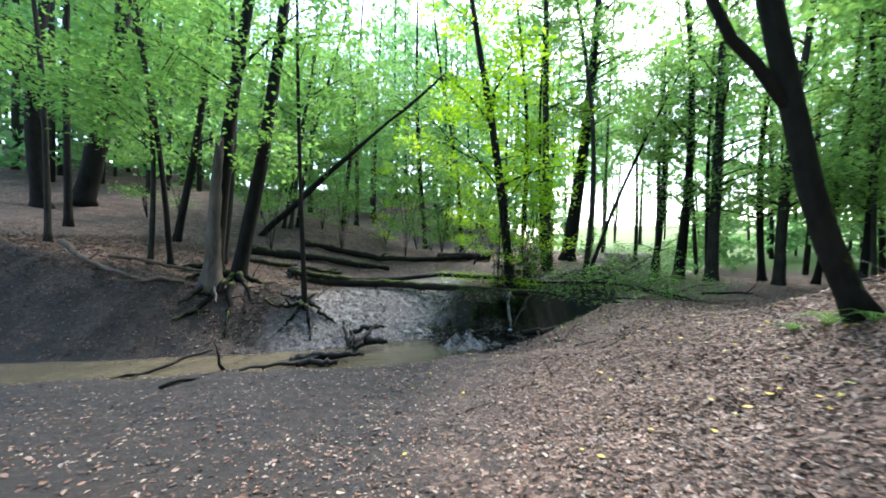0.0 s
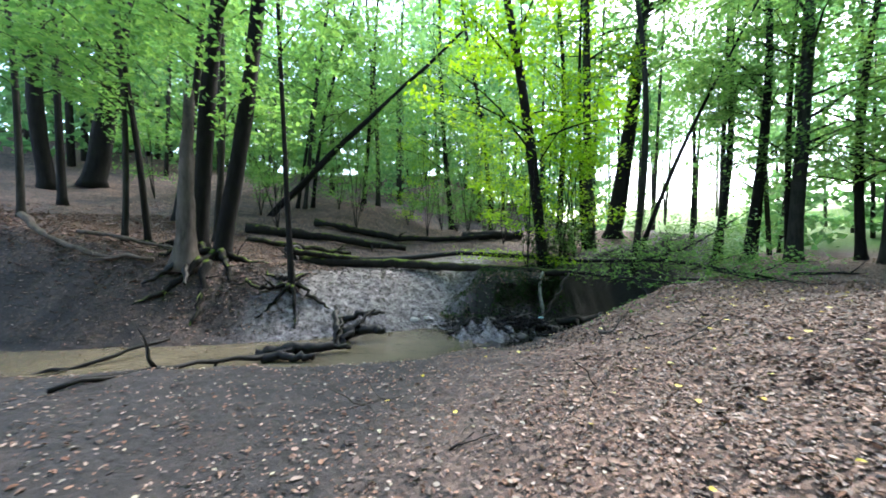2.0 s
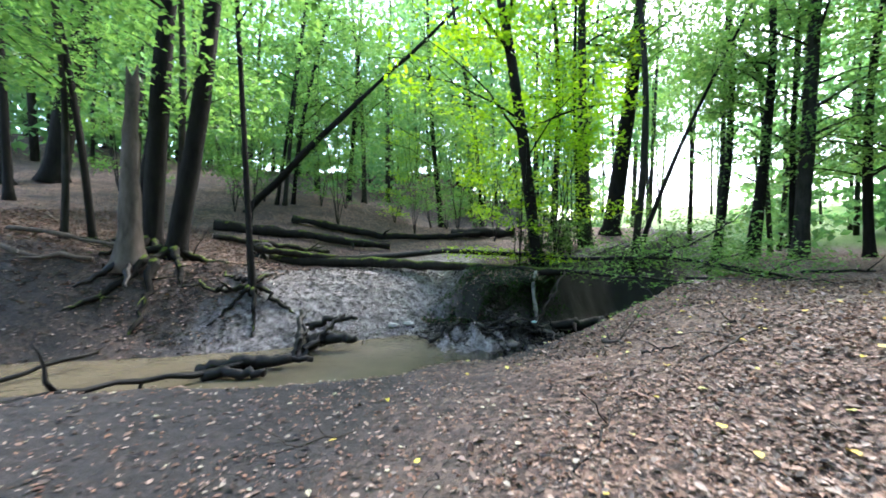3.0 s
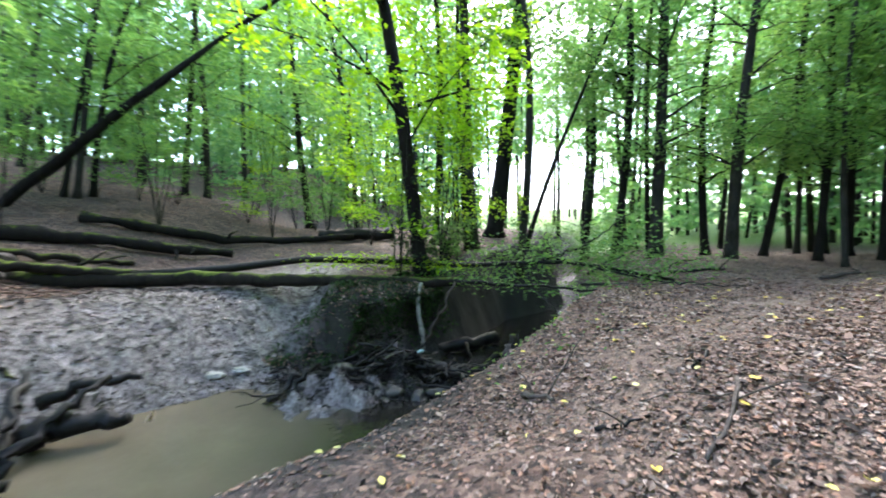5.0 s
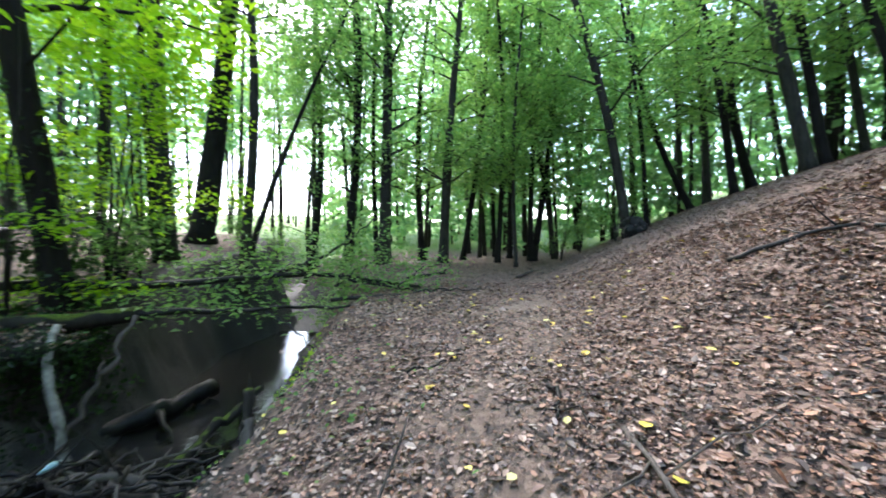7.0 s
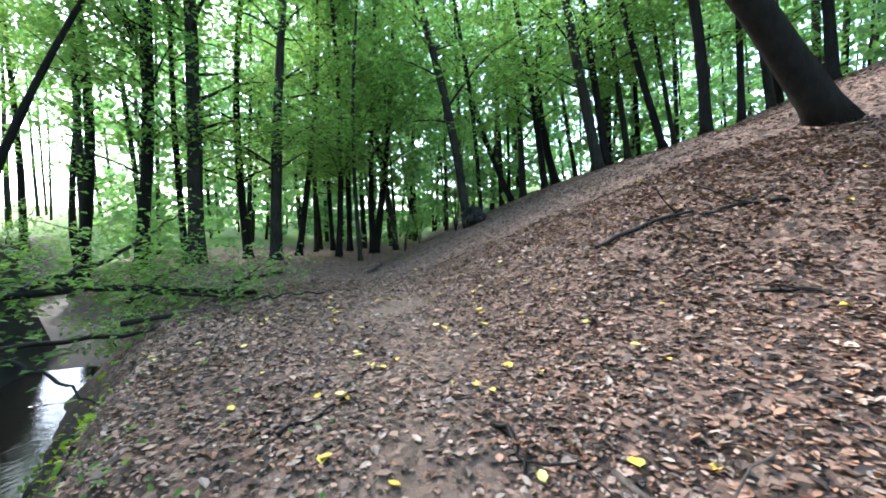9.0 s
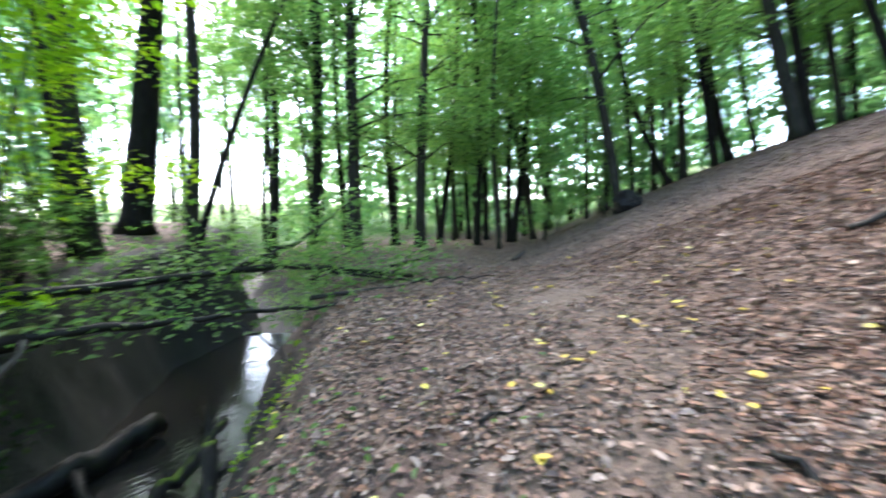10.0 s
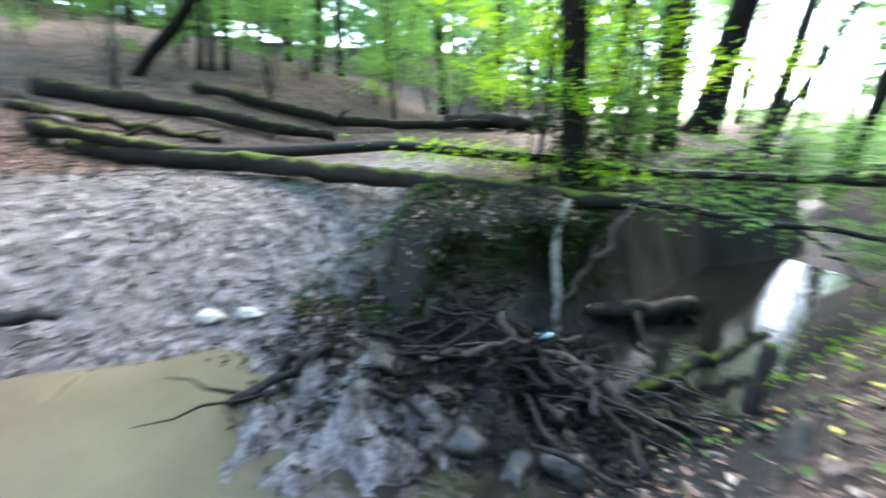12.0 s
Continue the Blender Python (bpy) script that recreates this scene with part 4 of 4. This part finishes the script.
# sticks on the path and the slope
for k, (a, b, r, lab) in enumerate([
    ((8.05, 9.45), (8.3, 8.3), 0.035, "dark fallen stick on the leafy slope"), ((8.2, 8.2), (8.15, 7.4), 0.03, "dark fallen stick on the leafy slope"),
    ((4.55, 9.35), (3.7, 8.6), 0.02, "thin bent stick on the leafy path"), ((4.75, 10.0), (4.45, 9.75), 0.02, "short bent stick on the leafy path"),
    ((4.4, 11.3), (4.9, 11.05), 0.014, "thin pale twig on the leafy path"), ((3.0, 10.4), (3.25, 10.1), 0.03, "short dark stick on the bank edge"),
    ((3.3, 9.3), (3.7, 9.2), 0.02, "short dark stick on the leafy path"), ((6.6, 8.2), (6.3, 7.6), 0.02, "thin dark twig on the leafy slope"),
    ((-0.5, 6.9), (0.2, 7.5), 0.012, "thin twig on the muddy bank"), ((1.0, 6.0), (1.3, 6.4), 0.012, "thin twig on the muddy bank"), ((2.2, 6.6), (2.6, 7.5), 0.012, "thin twig on the muddy bank"),
    ((12.5, 15.8), (14.5, 16.5), 0.06, "dark branch lying at the grove edge"), ((10.2, 18.5), (12.4, 18.9), 0.06, "dark branch lying at the grove edge")]):
    mx, my = (a[0] + b[0]) / 2 + 0.05, (a[1] + b[1]) / 2 - 0.04
    limb("stick", snap([(*a, r * 0.8), (mx, my, r * 1.4), (*b, r * 0.8)]), r, r * 0.6, M_DEAD if k % 3 == 2 else M_WET, lab, "stick", 2, 6, 200 + k, "", 9, 0.012)

# ---------------------------------------------------------------- undergrowth


def sapling(x, y, height, n, size, material, label, seed, spread=0.35, lean=(0, 0)):
    """A young tree or shrub: thin stems and loose level sprays."""
    z = ground_z(x, y) - 0.05
    ob = new("sapling")
    ob.location = (x, y, z)
    h = np.random.default_rng(seed)
    stems, pts = [], []
    for k in range(5):
        a = h.uniform(0, 6.28)
        top = np.array((np.cos(a) * spread * height * h.uniform(0.3, 1) + lean[0] * height, np.sin(a) * spread * height * h.uniform(0.3, 1) + lean[1] * height, height * h.uniform(0.6, 1)))
        p = bent([(0, 0, 0), top * (0.4, 0.4, 0.55), top], 8, 0.03, seed + k)
        stems.append(tube(p, np.linspace(0.02, 0.006, 8), 5, 0.05, seed + k))
        for _ in range(4):
            c = p[h.integers(2, 8)]
            d = np.array((h.normal(), h.normal(), h.uniform(-0.1, 0.3)))
            d /= np.linalg.norm(d)
            pts.append(spray(c, d, h.uniform(0.5, 1.1) * (0.4 + 0.25 * height), seed + 7 * k + len(pts), size, n // 13))
    for st in stems:
        part("stem", mesh_of("stem", *st, M_WET, True), ob)
    v, f = leaves(np.concatenate(pts), size, 0.65, seed)
    part("foliage", mesh_of("foliage", v, f, material), ob)
    return tagged(ob, label, "sapling", "undergrowth")


for k, (x, y, h, n, m) in enumerate([(1.9, 16.9, 1.6, 420, M_IVY), (2.7, 17.6, 1.5, 420, M_LEAF), (2.9, 18.6, 1.4, 420, M_IVY), (3.3, 20.0, 1.5, 380, M_LEAF), (6.4, 22.5, 2.0, 400, M_LEAF), (8.0, 24.0, 2.0, 420, M_LEAF),
                                     (9.6, 21.6, 1.6, 420, M_LEAF), (8.4, 20.2, 1.3, 380, M_LEAF), (11.0, 24.0, 1.6, 380, M_LEAF), (2.2, 20.6, 2.2, 420, M_LEAF), (-0.6, 24.5, 2.4, 360, M_LEAF), (-3.0, 26.0, 2.4, 360, M_LEAF),
                                     (-6.0, 25.6, 2.2, 340, M_BRIGHT), (-8.6, 24.5, 2.4, 340, M_LEAF), (-12.0, 22.0, 2.4, 340, M_LEAF), (-16.0, 19.5, 2.6, 340, M_LEAF), (1.0, 27.5, 2.6, 340, M_LEAF), (4.6, 26.5, 2.4, 360, M_BRIGHT), (19.5, 18.2, 2.6, 420, M_LEAF), (22.0, 16.5, 3.0, 420, M_LEAF), (25.0, 20.0, 3.0, 400, M_LEAF)]):
    sapling(x, y, h, n, 0.11, m, "leafy green shrub in the undergrowth", 300 + 9 * k)
def fern(x, y, size, seed):
    """A low tuft of arching fronds with paired leaflets."""
    ob = new("fern")
    ob.location = (x, y, ground_z(x, y))
    h = np.random.default_rng(seed)
    for k in range(11):
        a = 6.28 * k / 11 + h.uniform(-0.2, 0.2)
        ln = size * h.uniform(0.7, 1.1)
        out = np.array((np.cos(a), np.sin(a), 0.0))
        q = bent([(0, 0, 0), out * ln * 0.45 + (0, 0, 0.42 * ln), out * ln + (0, 0, 0.22 * ln)], 14)
        side = np.array((-out[1], out[0], 0.0))
        stem = tube(q, np.linspace(0.005, 0.002, 14), 4, 0, k)
        along = np.repeat(q[2:], 2, axis=0)
        wide = np.repeat(np.sin(np.linspace(0.5, 3.0, 12)), 2) * 0.16 * ln
        sign = np.tile((1.0, -1.0), 12)
        blades = leaves(along + side * (wide * sign * 0.5)[:, None], np.maximum(wide, 0.02), 0.85, seed + k, 0.4, along=side * sign[:, None] * 3)
        part("frond", mesh_of("frond", *joined([stem, blades]), M_LEAF), ob)
    tagged(ob, "green fern tuft at the foot of a tree", "fern", "ferns")


for x, y, size, seed in ((6.3, 6.55, 0.5, 1), (6.45, 6.05, 0.42, 2), (6.05, 6.9, 0.32, 3)):
    fern(x, y, size, seed)
# bright low boughs of the trees beside the stream
for k, (x, y, h, m) in enumerate([(1.5, 16.2, 5.6, M_BRIGHT), (3.2, 18.6, 6.5, M_BRIGHT), (2.6, 17.4, 7.5, M_BRIGHT), (-1.2, 25.2, 5.5, M_LEAF), (-4.2, 27.0, 6.0, M_LEAF), (-9.6, 23.6, 5.0, M_LEAF), (18.6, 15.2, 5.0, M_LEAF), (-6.6, 28.0, 6.5, M_BRIGHT), (7.0, 25.2, 6.5, M_LEAF), (-7.0, 20.6, 6.0, M_LEAF), (-4.0, 23.0, 6.5, M_LEAF), (-11.4, 19.2, 6.0, M_LEAF), (-2.0, 24.2, 7.0, M_LEAF), (-13.4, 23.0, 7.0, M_LEAF), (-9.4, 17.8, 5.0, M_LEAF), (-16.5, 18.0, 6.5, M_LEAF), (0.2, 21.4, 6.5, M_BRIGHT)]):
    sapling(x, y, h, 1100, 0.14, m, "young tree with bright layered leaf sprays", 600 + 11 * k, 0.33)


def strewn(name, n, where, size, flat, material, label, category, seed, lift=0.012, slim=0.62):
    """Loose leaves lying on the ground, past counting."""
    h = np.random.default_rng(seed)
    x, y = where(h, n)
    z = land(x, y)
    p = np.stack([x, y, z + lift * h.uniform(0.4, 2.0, len(x))], 1)
    v, f = leaves(p, size, flat, seed, slim, None, True)
    tagged(new(name, mesh_of(name, v, f, material)), label, category, kind="stuff")


def keep(x, y, s_min, chance, h):
    s = from_line(STREAM, x, y)
    ok = (np.abs(s) > s_min) & (h.uniform(size=len(x)) < chance(x, y, s))
    return x[ok], y[ok]


def near_litter(h, n):
    x, y = h.uniform(-1, 11, n), h.uniform(2.0, 16.5, n)
    way = np.abs((x - 2.5) * -0.55 + (y - 9.0) * 0.83)
    bare = np.maximum(np.exp(-((x - 7.5) / 1.4) ** 2 - ((y - 12.2) / 0.75) ** 2), 0.6 * ease(0.7, 0.2, way))
    bare = np.maximum(bare, ease(2.4, 1.7, from_line(STREAM, x, y) + 0.3 * ripple(x, y, 0.3)) * ease(2.2, 3.2, x))
    return keep(x, y, 0.9, lambda a, b, s: np.where(s > 0, (0.12 + 0.88 * ease(1.2, 4.2, a + 0.5 * ripple(a, b, 0.5))) * (1 - 0.93 * bare) * np.clip(0.62 + 0.9 * ripple(a, b, 0.16) + 0.7 * ripple(b, a, 0.45), 0.12, 1), 0), h)


def wide_litter(h, n):
    x, y = h.uniform(-16, 24, n), h.uniform(2.0, 28, n)
    return keep(x, y, 1.1, lambda a, b, s: np.where(s > 0, (0.35 + 0.5 * ease(2, 6, a)) * (1 - np.exp(-((a - 7.5) / 1.4) ** 2 - ((b - 12.2) / 0.75) ** 2)) * ease(1.7, 2.4, s + 3 * ease(3.2, 2.2, a)), np.where(a < -4.5, 0.6 * ease(1.0, 2.4, -s), 0.5 * ease(4.5, 7, -s))), h)


strewn("dry_leaves", 190000, near_litter, 0.046, 0.74, M_LITTER, "dry brown beech leaves covering the path and slope", "leaf litter", 401)
strewn("dry_leaves", 80000, wide_litter, 0.072, 0.87, M_LITTER, "dry brown leaves over the wider forest floor", "leaf litter", 402)
strewn("large_leaves", 16000, near_litter, 0.078, 0.66, M_LITTER, "curled larger brown leaves on the leafy path", "leaf litter", 413, 0.02)
strewn("path_crumbs", 140000, near_litter, 0.03, 0.8, M_LITTER, "crushed leaf crumbs between the dry leaves", "leaf litter", 410, 0.008, 0.6)
strewn("slope_leaves", 26000, lambda h, n: keep(h.uniform(-14, -4.3, n), h.uniform(5, 16, n), 1.0, lambda a, b, s: np.where(s < 0, 0.35 + 0.6 * ease(1.2, 3.5, -s), 0), h), 0.075, 0.8, M_LITTER, "dry brown leaves on the shaded stream bank", "leaf litter", 411)
strewn("yellow_leaves", 420, lambda h, n: keep(h.uniform(0, 11, n), h.uniform(4, 14.5, n), 1.2, lambda a, b, s: np.where(s > 0, 0.25 + 0.6 * ease(2, 4, a), 0), h), 0.085, 0.85, M_YELLOW, "fallen yellow leaves scattered on the path", "leaf litter", 403, 0.03, 0.75)
strewn("pale_leaves", 500, lambda h, n: keep(h.uniform(-5, 2.5, n), h.uniform(3.5, 9, n), 1.1, lambda a, b, s: np.where(s > 0, 0.7, 0), h), 0.05, 0.85, M_PALELEAF, "pale fallen leaves scattered on the muddy bank", "leaf litter", 404, 0.02, 0.75)
strewn("seedlings", 300, lambda h, n: keep(h.normal(3.7, 0.55, n), h.normal(12.4, 0.9, n), 0.9, lambda a, b, s: np.where(s > 0, 0.5, 0), h), 0.06, 0.6, M_LEAF, "small green seedlings along the bank edge", "seedlings", 405, 0.05)
strewn("bank_plants", 800, lambda h, n: keep(h.uniform(4.2, 7.5, n), h.uniform(12.5, 16, n), 1.0, lambda a, b, s: np.where((s > 0) & (s < 1.9), 0.7, 0), h), 0.08, 0.6, M_BRIGHT, "low yellow green plants on the bank edge", "plants", 406, 0.06)
strewn("bank_ivy", 9000, lambda h, n: keep(h.uniform(-0.8, 3.6, n), h.uniform(13.4, 16.6, n), 1.0, lambda a, b, s: np.where((s < 0) & (s > -2.4), 0.45 + 0.45 * ripple(a, b, 0.3), 0), h), 0.075, 0.2, M_IVY, "dark ivy and grass hanging over the undercut bank", "ivy", 407, 0.05)
strewn("mud_debris", 20000, lambda h, n: keep(h.uniform(-6, 3, n), h.uniform(10, 16, n), 0.7, lambda a, b, s: np.where(s < 0, 0.6, 0.25), h), 0.07, 0.75, M_WET, "dark wet bark crumbs and leaves trodden into mud", "debris", 408, 0.012, 0.35)
strewn("dam_debris", 9000, lambda h, n: keep(h.normal(1.8, 0.75, n), h.normal(13.4, 0.5, n), 0.0, lambda a, b, s: 0.8 + 0 * a, h), 0.085, 0.45, M_WET, "black sodden leaves and bark caught in the dam", "debris", 412, 0.03, 0.4)
strewn("shoal_debris", 1700, lambda h, n: keep(h.normal(0.45, 0.6, n), h.normal(12.6, 0.5, n), 0.0, lambda a, b, s: np.clip(0.5 + 1.2 * ripple(a, b, 0.2), 0, 1), h), 0.09, 0.5, M_WET, "black sodden leaves and twigs on the wet shoal", "debris", 414, 0.03, 0.4)
strewn("bank_debris", 6500, lambda h, n: keep(h.uniform(-7, 3.5, n), h.uniform(3.0, 10.5, n), 0.8, lambda a, b, s: np.where(s > 0, 0.8, 0), h), 0.045, 0.8, M_LITTER, "broken leaves and crumbs on the dark muddy bank", "debris", 409, 0.01, 0.5)


def ivy_on(x, y, lean, top, n, seed):
    """Ivy climbing a trunk."""
    h = np.random.default_rng(seed)
    z = ground_z(x, y)
    t = h.uniform(0, 1, n) ** 1.3 * top
    a = h.uniform(0, 6.28, n)
    r = h.uniform(0.2, 0.5, n)
    p = np.stack([x + lean[0] * t + r * np.cos(a), y + lean[1] * t + r * np.sin(a), z + t], 1)
    v, f = leaves(p, 0.10, 0.35, seed)
    tagged(new("ivy", mesh_of("ivy", v, f, M_IVY)), "glossy ivy climbing a tree trunk", "ivy", "climbing ivy")


ivy_on(2.04, 16.49, (-0.145, -0.033), 3.2, 420, 1)
ivy_on(2.67, 19.8, (-0.03, 0), 3.0, 380, 2)
ivy_on(4.0, 20.69, (-0.025, 0), 4.2, 520, 3)
ivy_on(3.73, 20.22, (-0.006, 0), 2.6, 320, 4)


# ---------------------------------------------------------------- the wood beyond
def far_wood():
    h = np.random.default_rng(77)
    az = h.uniform(radians(-80), radians(205), 520)
    d = h.uniform(27, 75, 520)
    x, y = 2 + d * np.sin(az), 8 + d * np.cos(az)
    gap = (az > radians(9)) & (az < radians(26))
    ok = (~gap | (h.uniform(size=520) < 0.6)) & (np.abs(from_line(STREAM, x, y)) > 1.5)
    x, y, d, gap, az = x[ok], y[ok], d[ok], gap[ok], az[ok]
    z = land(x, y)
    trunks, pts, big = [], [], []
    for k in range(len(x)):
        r, hh = h.uniform(0.09, 0.24), h.uniform(20, 30) * (0.66 if -0.8 < az[k] < -0.33 else 1.0)
        lean = h.normal(0, 0.05, 2)
        t = np.linspace(0, 1, 6)
        path = np.stack([x[k] + lean[0] * hh * t + 0.15 * np.sin(3 * t + k), y[k] + lean[1] * hh * t, z[k] - 0.2 + hh * t], 1)
        trunks.append(tube(path, r * (1 - 0.7 * t), 6, 0.06, k))
        n = 22 if gap[k] else 38
        for _ in range(n):
            f = h.uniform(0.48 if gap[k] else 0.03, 1.0)
            c = path[0] + (path[-1] - path[0]) * f
            a = h.uniform(0, 6.28)
            w = np.array((np.cos(a), np.sin(a), h.uniform(-0.05, 0.4)))
            pts.append(spray(c, w / np.linalg.norm(w), h.uniform(2.0, 4.4), h.integers(1 << 30), 0.3, 17))
            big.append(np.full(17, 0.36 + 0.006 * d[k]))
    v, f = joined(trunks)
    tagged(new("far_trunks", mesh_of("far_trunks", v, f, M_BEECH, True)), "grey trunks of the wood beyond", "woodland", kind="stuff")
    # the far leaves carry the haze in their colour
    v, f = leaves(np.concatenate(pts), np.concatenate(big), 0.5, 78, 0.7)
    tagged(new("far_foliage", mesh_of("far_foliage", v, f, M_HAZED)), "layered green foliage of the wood beyond, paled as by haze", "woodland", kind="stuff")


far_wood()
